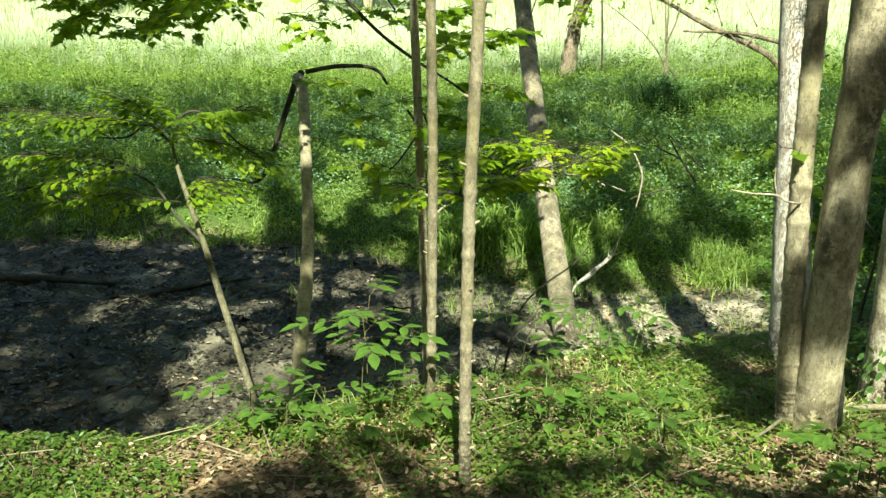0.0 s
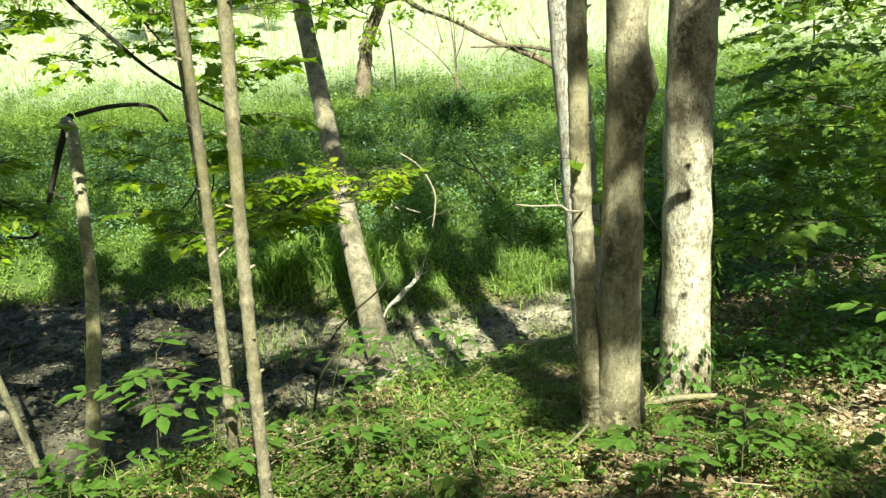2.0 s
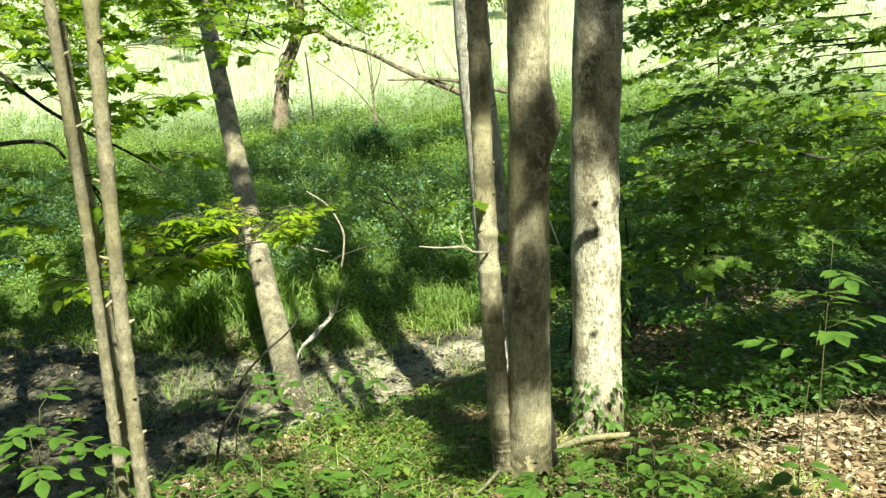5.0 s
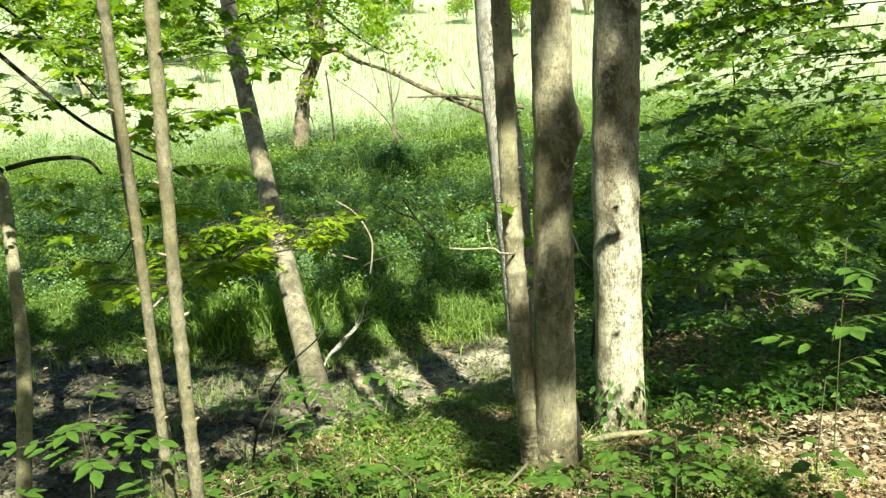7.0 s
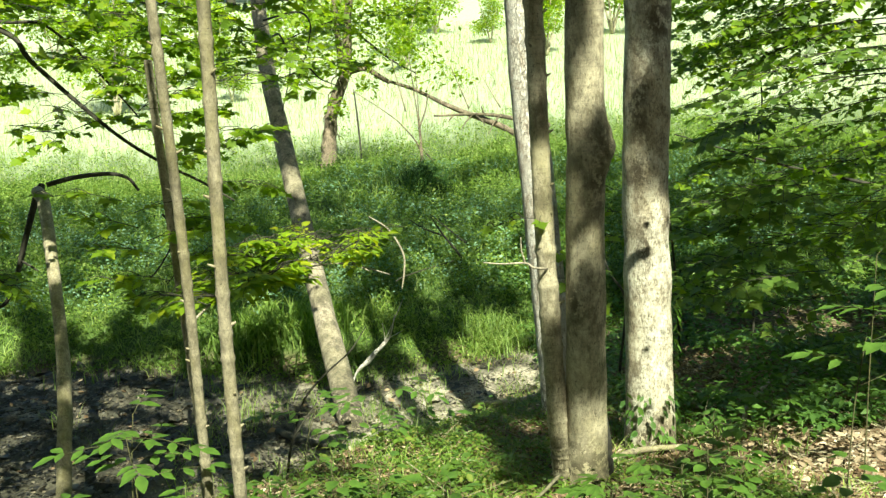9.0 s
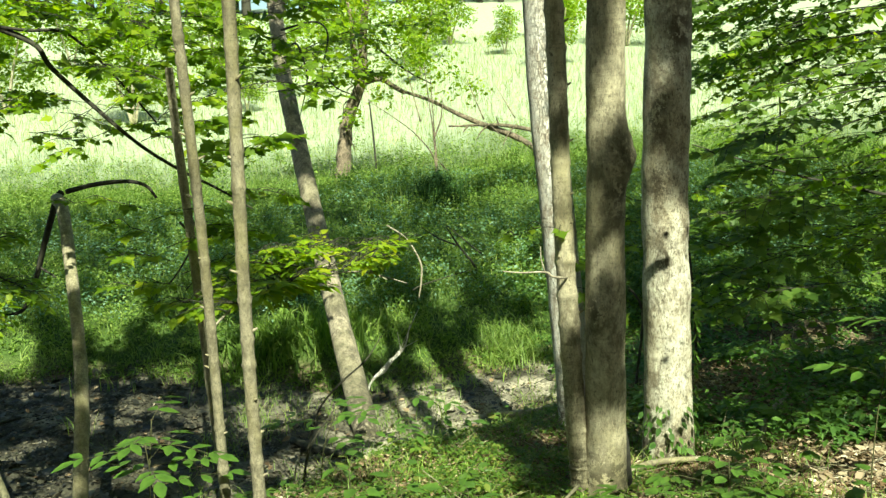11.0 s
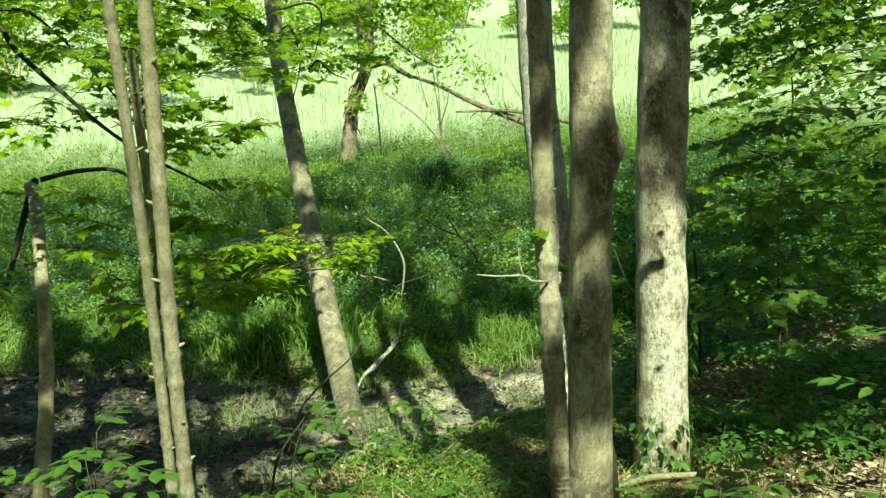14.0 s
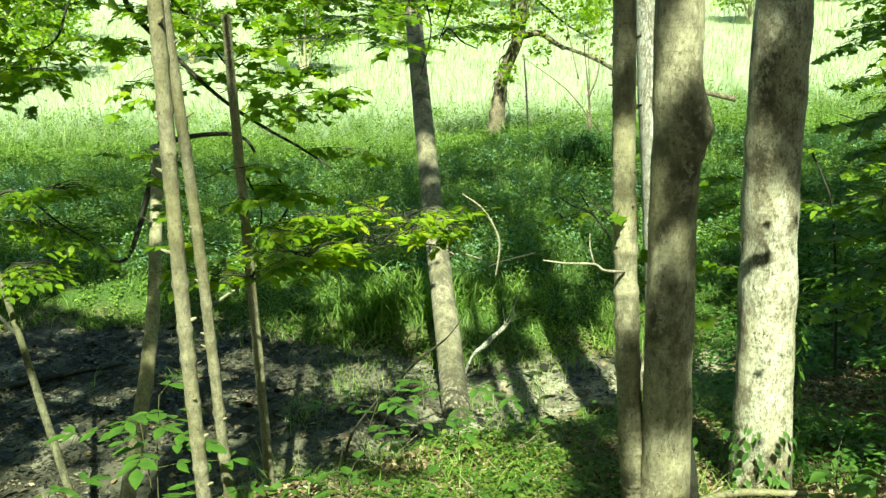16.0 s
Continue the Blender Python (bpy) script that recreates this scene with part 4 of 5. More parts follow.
for x, z in ((-0.42, 0.86), (-0.3, 0.82), (-0.18, 0.86), (-0.36, 0.72), (-0.25, 0.7), (-0.05, 0.8), (-0.12, 0.74), (0.05, 0.86)):
    S.append(spray((x - 0.1, 4.95, z - 0.03), (x + 0.12, 4.8, z), 0.2, 56, 0.075, 0.1, 0.2))
foliage(a_tree, S, OVATE, LEAF_YELLOW)
limb(a_tree, [(0.25, 6.10, 0.79), (0.38, 6.10, 0.69), (0.47, 6.10, 0.52), (0.47, 6.10, 0.39), (0.45, 6.10, 0.27)], [0.004, 0.007, 0.005], WOOD_DEAD, "pale bare twig")
limb(a_tree, [(0.18, 5.80, 0.67), (0.18, 5.80, 0.61), (0.12, 5.80, 0.54), (0.23, 5.80, 0.47)], [0.005, 0.006, 0.005], WOOD_DEAD, "pale bare twig")
limb(a_tree, [(0.41, 6.10, 0.33), (0.47, 6.10, 0.36), (0.65, 6.10, 0.41), (0.82, 6.10, 0.45)], [0.005, 0.004, 0.002], BARK_DARK, "pale bare twig")
limb(thin_tree, [(1.06, 4.3, 0.72), (0.97, 4.2, 0.75), (0.93, 4.2, 0.775), (0.82, 4.2, 0.778), (0.725, 4.2, 0.79)], [0.006, 0.005, 0.003], WOOD_DEAD, "pale bare twig")
limb(thin_tree, [(0.93, 4.2, 0.775), (0.913, 4.2, 0.84), (0.911, 4.2, 0.9)], [0.004, 0.002], WOOD_DEAD, "pale bare twig")

# stubs of shed twigs on the slim stems
sr = random.Random(12)
for owner, line in ((a_tree, a_line), (b_tree, b_line), (thin_tree, thin_line)):
    seen = [p for p in line if -0.2 < p[2] < 2.1]
    for k in range(12):
        p = seen[int((k + sr.random()) * len(seen) / 12)]
        az = sr.choice((0.0, 3.14, -0.6, -2.5)) + sr.uniform(-0.4, 0.4)
        r0 = 0.02 if owner is not thin_tree else 0.048
        d = np.array([math.cos(az), math.sin(az), 0.5])
        part("branch_stub", tube(np.array([p + d * r0 * 0.6, p + d * (r0 + 0.008), p + d * (r0 + sr.uniform(0.012, 0.03))]), [0.009, 0.006, 0.003], 6), BARK_SAPLING, owner)

# leaves of the leaning trunk and of the thin stem above the mud
for pts in [[(-0.62, 10.9, 2.3), (-0.5, 10.5, 2.3), (-0.42, 10.4, 2.08), (-0.41, 10.4, 1.86), (-0.52, 10.4, 1.46)], [(-0.7, 11.0, 2.5), (-0.3, 10.6, 2.55), (-0.15, 10.4, 2.4), (-0.21, 10.4, 2.1), (-0.32, 10.4, 1.81)], [(-0.29, 10.4, 1.86), (-0.21, 10.4, 1.93), (-0.08, 10.4, 1.8), (0.09, 10.4, 1.72)]]:
    limb(c_tree, pts, [0.012, 0.01, 0.005], BARK_DARK, "dark drooping twig")
S = [spray(r, t, w, n, 0.1) for r, t, w, n in [((-0.7, 11.3, 2.0), (-1.5, 10.6, 2.3), 0.7, 120), ((-0.7, 11.3, 2.1), (0.2, 10.6, 2.4), 0.7, 140), ((-0.65, 11.0, 1.8), (0.5, 10.8, 2.0), 0.6, 120), ((-0.75, 11.5, 2.2), (1.2, 11.2, 2.6), 0.8, 140), ((-0.7, 11.2, 1.9), (-1.8, 10.9, 1.9), 0.6, 100)]]
foliage(c_tree, S, MAPLE, LEAF_LIME)
S = [spray(r, t, w, n, 0.1) for r, t, w, n in [((-1.0, 5.75, 1.3), (-0.35, 5.6, 1.45), 0.4, 80), ((-1.05, 5.8, 1.6), (-0.4, 5.7, 1.75), 0.4, 90), ((-1.0, 5.8, 1.75), (-1.5, 5.6, 1.9), 0.4, 70), ((-0.95, 5.7, 0.9), (-0.6, 5.6, 0.85), 0.3, 50)]]
for i in range(9):
    z = 0.35 + 0.085 * i
    x = -0.93 - 0.04 * i
    S.append(spray((x, 5.65, z), (x + (0.42 if i % 2 else -0.36), 5.6 - 0.1 * (i % 3), z + 0.08), 0.26, 34, 0.085, 0.15, 0.2))
foliage(ab_tree, S, MAPLE, LEAF_MAPLE)
limb(ab_tree, [(-0.97, 5.7, 0.95), (-0.9, 5.72, 0.75), (-0.95, 5.75, 0.6), (-1.05, 5.75, 0.48)], [0.007, 0.003], BARK_DARK)
S = [spray((1.08, 4.36, 0.96), (0.78, 4.3, 0.95), 0.1, 14, 0.07), spray((1.45, 5.0, 0.3), (1.3, 4.8, 0.75), 0.2, 24, 0.11)]
for z in (0.62, 0.78, 0.92):
    S.append(spray((1.9, 5.6, z), (1.6, 5.4, z + 0.03), 0.16, 26, 0.1, 0.15, 0.2))
foliage(thin_tree, S, MAPLE, LEAF_MAPLE)

# high crowns: unseen leaves added to shape the sunlight, shared out among the trees
RHOMB_MID = (RHOMB[0] - np.array([0.5, 0, 0]), RHOMB[1])
CROWNED = [burl_tree, thin_tree, white_tree, w_tree, c_tree, a_tree, b_tree, left_tree, right_tree] + behind
roof = np.concatenate([canopy_leaves(215000, -13, 12, -14, 11.5, 6.5, 10.5, 0.32)])
feet = np.array([ORIGIN[t.name][:2] for t in CROWNED])
near = np.argmin(((roof[:, None, :2] - feet[None]) ** 2).sum(-1), 1)
for i, t in enumerate(CROWNED):
    if (near == i).sum() > 20:
        part("crown", random_leaves(roof[near == i], 0.26, RHOMB_MID, 0.5, 0.1), LEAF_CANOPY, t, kind="stuff")

# unseen curtains of leaves behind the path and at its sides, added to block low skylight
low = np.concatenate([np.stack([rng.uniform(a, b, n), rng.uniform(c, d, n), 0.3 + 7.5 * rng.random(n)], 1) for a, b, c, d, n in
                      ((-15, 14, -17, -12, 26000), (-15, -10.5, -13, 3, 15000), (9.5, 13.5, -13, 7, 18000))])
owners = behind + [left_tree, right_tree]
feet = np.array([ORIGIN[t.name][:2] for t in owners])
near = np.argmin(((low[:, None, :2] - feet[None]) ** 2).sum(-1), 1)
for i, t in enumerate(owners):
    if (near == i).sum() > 20:
        part("crown", random_leaves(low[near == i], 0.34, RHOMB_MID, 0.8, 0.2), LEAF_CANOPY, t, kind="stuff")

# ---- the far side ----
far_tree = thing("hawthorn_tree", (-0.12, 20.4, float(ground(-0.12, 20.4))), "crooked tree with shaggy bark at the meadow's edge", "tree")
part("trunk", tube(smooth_line([(-0.2, 20.4, -0.5), (-0.12, 20.4, 0.4), (-0.04, 20.4, 1.05), (0.08, 20.4, 1.5), (0.33, 20.4, 2.05), (0.42, 20.4, 2.65), (0.46, 20.4, 3.3), (0.7, 20.5, 4.6)], 10), [0.2, 0.15, 0.13, 0.1, 0.06], 16, 0.25, 5.0), BARK_FAR, far_tree, smooth=True)
limb(far_tree, [(0.3, 20.4, 2.0), (0.22, 20.4, 2.8), (0.2, 20.4, 3.5), (0.0, 20.4, 4.4)], [0.085, 0.06, 0.03], BARK_FAR)
limb(far_tree, [(0.36, 20.4, 2.1), (0.76, 20.4, 2.17), (1.05, 20.4, 2.0), (1.3, 20.3, 1.84)], [0.08, 0.06, 0.05], BARK_FAR)
limb(far_tree, [(0.2, 20.4, 3.3), (0.79, 20.3, 2.79), (1.38, 20.2, 2.3), (1.87, 20.1, 2.02)], [0.03, 0.025, 0.012], BARK_DARK)
for k in range(16):
    z, a = 0.75 + 0.1 * k, 2.4 * k
    cx = -0.06 + 0.26 * max(0.0, z - 1.0)
    limb(far_tree, [(cx, 20.3, z + 0.1), (cx + 0.16 * math.cos(a), 20.4 - 0.16 * abs(math.sin(a)), z), (cx + 0.2 * math.cos(a), 20.4 - 0.2 * abs(math.sin(a)), z - 0.16)], [0.02, 0.014, 0.005], BARK_FAR, name="bark_flake", seg=5)
for c, r, n in [((0.0, 20.4, 3.2), (1.1, 0.8, 0.7), 420), ((1.3, 20.2, 2.75), (0.9, 0.7, 0.6), 320), ((-1.2, 20.5, 2.6), (0.9, 0.8, 0.7), 380), ((0.9, 20.2, 3.8), (1.8, 1.2, 0.9), 800), ((2.0, 20.0, 2.2), (0.7, 0.5, 0.6), 180), ((0.75, 20.2, 1.75), (0.35, 0.3, 0.3), 90), ((-0.4, 20.2, 2.1), (0.4, 0.3, 0.25), 90), ((2.7, 20.0, 1.9), (0.5, 0.4, 0.4), 90), ((0.9, 19.9, 2.5), (1.3, 0.6, 0.5), 200), ((-0.9, 20.0, 2.9), (1.0, 0.6, 0.6), 120), ((1.9, 19.9, 2.9), (1.0, 0.5, 0.6), 140), ((0.15, 20.0, 1.35), (0.3, 0.25, 0.3), 80), ((0.1, 19.9, 2.3), (0.5, 0.4, 0.4), 160), ((0.6, 20.0, 3.3), (1.6, 0.8, 0.5), 220)]:
    crown_tuft(far_tree, c, r, n, 0.13, LEAF_LIME)
bare = thing("bare_sapling", (0.58, 19.0, float(ground(0.58, 19.0))), "thin dark bare sapling at the meadow's edge", "tree")
part("trunk", tube(smooth_line([(0.58, 19.0, float(ground(0.58, 19.0)) - 0.1), (0.53, 19.0, 0.89), (0.5, 19.0, 1.35), (0.47, 19.0, 1.72)], 4), [0.022, 0.02, 0.012], 6, 0.2), BARK_DARK, bare)

dead = thing("fallen_tree", (4.2, 20.0, float(ground(4.2, 20.0))), "bleached fallen tree propped across the meadow's edge", "log")
part("trunk", tube(smooth_line([(4.6, 20.1, -0.2), (4.02, 20.0, 0.6), (2.86, 20.0, 1.14), (2.43, 20.0, 1.34), (1.86, 20.1, 1.65), (1.3, 20.2, 1.86)], 6), [0.07, 0.065, 0.045, 0.035], 10, 0.2), BARK_FAR, dead, smooth=True)
limb(dead, [(2.2, 19.9, 1.08), (3.28, 19.9, 1.07), (4.02, 19.95, 0.94), (4.8, 20, 0.75)], [0.02, 0.045, 0.06], BARK_FAR)
for x, dx, dz in ((2.62, -0.12, -0.1), (3.05, -0.26, -0.27), (3.12, 0.2, -0.2), (3.7, -0.32, -0.4), (3.34, -0.1, 0.22)):
    limb(dead, [(x, 19.9, 1.06), (x + dx * 0.6, 19.85, 1.04 + dz * 0.45), (x + dx, 19.8, 1.03 + dz)], [0.022, 0.008], BARK_FAR, name="twig")
for k, (x, z) in enumerate([(2.6, 2.2), (3.3, 1.9), (1.2, 2.9)]):
    limb(dead, [(x + 0.4, 20, 1.2), (x, 20, z)], [0.02, 0.008], BARK_SMOOTH, name="twig")

bush = thing("dark_bush", (1.5, 15.9, float(ground(1.5, 15.9))), "low dark leafy bush with bare stems above it", "bush")
bz = float(ground(1.5, 15.9))
clumps = [((1.45, 15.8, bz + 0.16), (0.4, 0.35, 0.2), 900), ((1.62, 15.9, bz + 0.32), (0.26, 0.3, 0.24), 620), ((1.28, 15.85, bz + 0.24), (0.22, 0.3, 0.16), 320), ((1.5, 15.9, bz + 0.46), (0.16, 0.2, 0.18), 200), ((1.82, 15.85, bz + 0.12), (0.25, 0.3, 0.13), 300)]
part("foliage", random_leaves(np.concatenate([cloud(*c) for c in clumps]), 0.075, LANCE), LEAF_DARK, bush, kind="stuff")
x, y = rng.normal(1.48, 0.24, 520), rng.normal(15.8, 0.15, 520)
part("shoot_work", blades(on_ground(x, y, 0.0), rng.uniform(0.25, 0.75, 520), rng.uniform(0.1, 0.5, 520), rng.uniform(0.004, 0.009, 520)), LEAF_DARK, bush, kind="stuff")
bare_bush = thing("bare_shrub", (1.7, 18.0, float(ground(1.7, 18.0))), "leafless shrub with thin forking stems", "shrub")
bz = float(ground(1.7, 18.0)) - 0.05
for pts in [[(1.7, 18, bz), (1.69, 18, 0.5), (1.39, 18, 0.94), (1.07, 18, 1.23), (0.43, 18, 1.69)], [(1.72, 18, bz), (1.71, 18, 0.5), (1.68, 18, 1.1), (1.62, 18, 1.65), (1.56, 18, 2.3)], [(1.74, 18, bz), (1.73, 18, 0.5), (1.7, 18, 1.21), (1.67, 18, 2.08)], [(1.7, 18, 0.9), (1.85, 18, 1.3), (1.9, 18, 1.7)], [(1.93, 18, 0.25), (1.8, 18, 0.42), (1.71, 18, 0.55)]]:
    part("stem", tube(smooth_line(pts, 4), [0.02, 0.014, 0.007], 5, 0.2), BARK_FAR, bare_bush)


def scatter(n, x0, x1, y0, y1, keep):
    x, y = rng.uniform(x0, x1, n), rng.uniform(y0, y1, n)
    ok = keep(x, y)
    return x[ok], y[ok]


def bank_keep(x, y):
    edge = np.maximum(far_edge(x), shore(x) + 0.3)
    return y > edge + 0.15 * lumps(x, y, 3.0, 1.0)


def patchy(x, y, f, seed, level):
    return lumps(x, y, f, seed) + rng.uniform(-0.5, 0.5, len(x)) > level


# herb layer on the far bank: leafy stems
x, y = scatter(24000, -15, 12, 8.5, 26, lambda x, y: bank_keep(x, y) & (rng.random(len(x)) < 1.1 - fade((y - 19) / 7)))
d = np.clip((y - far_edge(x)) / 2.0, 0.25, 1)
per = 16
h = 0.32 * d * rng.uniform(0.5, 1.2, len(x)) * (1 + 0.5 * lumps(x, y, 0.9, 3.0))
px, py, hh = np.repeat(x, per), np.repeat(y, per), np.repeat(h, per)
at = on_ground(px + rng.normal(0, 0.05, len(px)), py + rng.normal(0, 0.05, len(px)), 0) + np.array([0, 0, 1.0]) * (hh * rng.uniform(0.15, 1.0, len(px)))[:, None]
stuff("herb_bank", random_leaves(at, 0.058, RHOMB, 0.55, 0.2), LEAF_HERB, "dense green herbs covering the far bank", "herbs")

x, y = scatter(70000, -13, 10, 8.6, 22, bank_keep)
ok = patchy(x, y, 1.3, 6.0, 0.0)
x, y = x[ok], y[ok]
n = len(x)
stuff("bank_grass", blades(on_ground(x, y, -0.01), rng.uniform(0.14, 0.4, n) * np.clip((y - far_edge(x)) / 1.5, 0.4, 1), rng.uniform(0.3, 1.4, n), rng.uniform(0.003, 0.007, n)), LEAF_GRASS, "long green grass blades on the far bank", "grass")

x, y = scatter(90000, -13, 9, 10.4, 17.5, lambda x, y: bank_keep(x, y - 1.0) & (lumps(x, y * 1.6, 0.8, 11.0) + 0.5 * lumps(x, y, 2.1, 1.0) + 0.4 * rng.normal(0, 1, len(x)) > 0.15))
stuff("pale_herbs", random_leaves(on_ground(x, y, 0.1) + np.array([0, 0, 1.0]) * (0.26 * rng.random(len(x)))[:, None], 0.052, RHOMB, 0.5, 0.0), LEAF_PALE, "patches of pale bluish leaves among the herbs", "herbs")

x, y = scatter(42000, -9, 5, 8.8, 13, lambda x, y: bank_keep(x, y + 0.25) & (lumps(x, y, 1.7, 2.5) + 0.5 * rng.normal(0, 1, len(x)) > 0.3))
n = len(x)
stuff("edge_grass", blades(on_ground(x, y, -0.01), rng.uniform(0.06, 0.26, n), rng.uniform(0.6, 1.9, n), rng.uniform(0.003, 0.006, n), 0.8), LEAF_GRASS, "arching grass along the edge of the mud", "grass")

x, y = rng.normal(1.72, 0.2, 380), rng.normal(9.75, 0.25, 380)
stuff("bright_grass", blades(on_ground(x, y, -0.01), rng.uniform(0.15, 0.42, 380), rng.uniform(0.5, 1.3, 380), rng.uniform(0.004, 0.008, 380), 0.9), LEAF_GRASS, "bright arching grass tuft beside the mud", "grass")

# strap-leaved clump
x, y = rng.normal(-0.75, 0.42, 420), rng.normal(10.0, 0.22, 420)
stuff("iris_clump", blades(on_ground(x, y, -0.02), rng.uniform(0.35, 0.6, 420), rng.uniform(0.3, 0.9, 420), rng.uniform(0.009, 0.014, 420), 0.8), LEAF_HERB, "clump of dark strap-leaved plants by the mud", "plants")

# uneven leafy mounds along the meadow's edge
x, y = scatter(26000, -16, 13, 16.5, 24, lambda x, y: lumps(x, y * 1.3, 0.55, 4.0) + 0.5 * lumps(x, y, 1.7, 8.0) + 0.25 * rng.normal(0, 1, len(x)) > 0.25 + 0.12 * (y - 18))
h = 0.55 * rng.random(len(x)) * (0.5 + fade((lumps(x, y, 1.1, 2.0) + 0.4) / 0.9))
per = 6
px, py, hh = np.repeat(x, per), np.repeat(y, per), np.repeat(h, per)
at = on_ground(px + rng.normal(0, 0.07, len(px)), py + rng.normal(0, 0.07, len(px)), 0.08) + np.array([0, 0, 1.0]) * (hh * rng.uniform(0.2, 1.0, len(px)))[:, None]
stuff("herb_mounds", random_leaves(at, 0.075, RHOMB, 0.6, 0.2), LEAF_HERB, "leafy green mounds along the meadow's edge", "herbs")
x, y = scatter(9000, -14, 11, 15, 22, lambda x, y: lumps(x, y, 1.4, 5.0) + 0.4 * rng.normal(0, 1, len(x)) > 0.4)
n = len(x)
stuff("edge_stems", blades(on_ground(x, y, -0.02), rng.uniform(0.35, 0.95, n), rng.uniform(0.1, 0.6, n), rng.uniform(0.004, 0.008, n), 0.6), LEAF_GRASS, "tall grass stems along the meadow's edge", "grass")

# sunlit meadow
x, y = scatter(64000, -28, 26, 18, 52, lambda x, y: rng.random(len(x)) < np.clip(1.3 - (y - 19) / 40, 0.2, 1) * fade((y - 17.5 + lumps(x, y, 0.7, 2.0)) / 6))
n = len(x)
stuff("meadow_grass", blades(on_ground(x, y, -0.02), rng.uniform(0.2, 0.7, n), rng.uniform(0.3, 1.3, n), rng.uniform(0.004, 0.008, n), 0.6), LEAF_MEADOW, "tall pale sunlit meadow grass", "grass")

# shrubs and woods beyond the meadow
shrub = thing("meadow_shrub", (-7.0, 31.0, float(ground(-7.0, 31.0))), "light green shrub standing in the meadow", "shrub", "shrubs in the meadow")
sz = float(ground(-7.0, 31.0))
for k in range(4):
    a = 1.57 * k + 0.4
    part("stem", tube(smooth_line([(-7, 31, sz - 0.1), (-7 + 0.35 * math.cos(a), 31 + 0.35 * math.sin(a), sz + 1.2), (-7 + 0.9 * math.cos(a), 31 + 0.9 * math.sin(a), sz + 2.6)], 4), [0.06, 0.02], 6), BARK_SMOOTH, shrub)
part("crown", random_leaves(np.concatenate([cloud((-7 + a, 31 + b, sz + c), (0.9, 0.9, 0.7), 420) for a, b, c in ((0, 0, 2.2), (0.9, 0.2, 1.5), (-0.9, -0.1, 1.6), (0.1, 0.8, 1.2), (0.3, -0.7, 2.8), (-0.5, 0.2, 3.1))]), 0.19, RHOMB), LEAF_LIME, shrub, kind="stuff")
for x, y, s, r in [(-12, 34, 1.1, 40), (-4.5, 37, 0.9, 100), (-16, 30, 1.2, 200), (3.5, 42, 1.0, 20), (9, 38, 0.9, 70), (-9.5, 44, 1.3, 250), (14, 45, 1.2, 300), (-21, 40, 1.4, 10), (-2.5, 41, 0.8, 33), (0.5, 46, 1.0, 77), (5.5, 48, 0.9, 140), (-6.5, 48, 1.1, 210), (-13, 46, 1.0, 310), (-18, 49, 1.2, 15), (7.5, 43, 0.6, 95), (-1.0, 50, 0.9, 180), (11.5, 50, 1.1, 260), (3.0, 37, 0.5, 55), (-3.5, 33, 0.45, 290)]:
    copy_thing(shrub, pose(x, y, float(ground(x, y)), 0, 0, r) @ Matrix.Diagonal((s, s, s, 1)))

wood = thing("woodland_tree", (0.0, 84.0, float(ground(0, 84.0))), "tall tree in the wood beyond the meadow", "tree", "trees of the far wood")
wz = float(ground(0, 84.0))
part("trunk", tube(smooth_line([(0, 84, wz - 0.4), (0.1, 84, wz + 4), (0, 84, wz + 12)], 5), [0.32, 0.25, 0.1], 8, 0.1), BARK_DARK, wood, smooth=True)
part("crown", random_leaves(np.concatenate([cloud((a, 84 + b, wz + c), (2.2, 2.0, 2.0), 130) for a, b, c in ((0, 0, 5), (1.8, 0.4, 7), (-1.9, 0.2, 7), (0.3, -1.2, 9), (0.4, 1, 11), (-0.8, 0.3, 13), (1.5, -0.5, 3.5), (-1.8, -0.5, 3.8))]), 0.55, RHOMB), LEAF_WOODS, wood, kind="stuff")
wr = random.Random(4)
for k in range(100):
    x, y = -78 + 1.6 * k + wr.uniform(-1, 1), 84 + wr.uniform(-3, 9)
    s = wr.uniform(0.8, 1.3)
    copy_thing(wood, pose(x, y, float(ground(x, y)), 0, 0, wr.uniform(0, 360)) @ Matrix.Diagonal((s, s, s, 1)))

# ---- the mud and the near bank ----
def floor_leaves(n, x0, x1, y0, y1, keep, size, shape, curl=0.35):
    x, y = scatter(n, x0, x1, y0, y1, keep)
    at = on_ground(x, y, 0.012)
    m = len(x)
    az = rng.uniform(0, 2 * math.pi, m)
    ahead = np.stack([np.cos(az), np.sin(az), rng.normal(0.05, curl * 0.5, m)], 1)
    up = np.array([0, 0, 1.0]) + rng.normal(0, curl, (m, 3))
    return leaves(at, ahead, up, size * rng.uniform(0.5, 1.3, m), shape)


def in_mud(x, y):
    return (y > shore(x) - 0.2) & (y < far_edge(x) + 0.3) & (x < 2.8)


stuff("wet_leaves", floor_leaves(62000, -8, 3, 4.4, 10.6, lambda x, y: in_mud(x, y) & patchy(x, y, 2.6, 3.0, -0.35) & (rng.random(len(x)) < 1 - 0.6 * fade((x + 0.4) / 0.8)), 0.045, FOLD, 0.5), LEAF_WET, "black wet leaves trodden into the mud", "leaves")
stuff("mud_clods", floor_leaves(2600, -8, 1.5, 4.6, 10.2, lambda x, y: in_mud(x, y) & patchy(x, y, 1.1, 7.0, -0.1), 0.12, OVATE, 0.45), LEAF_BLACK, "clumps of black rotten leaves on the mud", "leaves")
stuff("leaf_litter", floor_leaves(52000, -5, 7, 1.5, 9.5, lambda x, y: (y < shore(x) + 0.1) | (x > 2.6), 0.047, FOLD, 0.5), LEAF_DEAD, "brown curled leaf litter on the ground", "leaves")
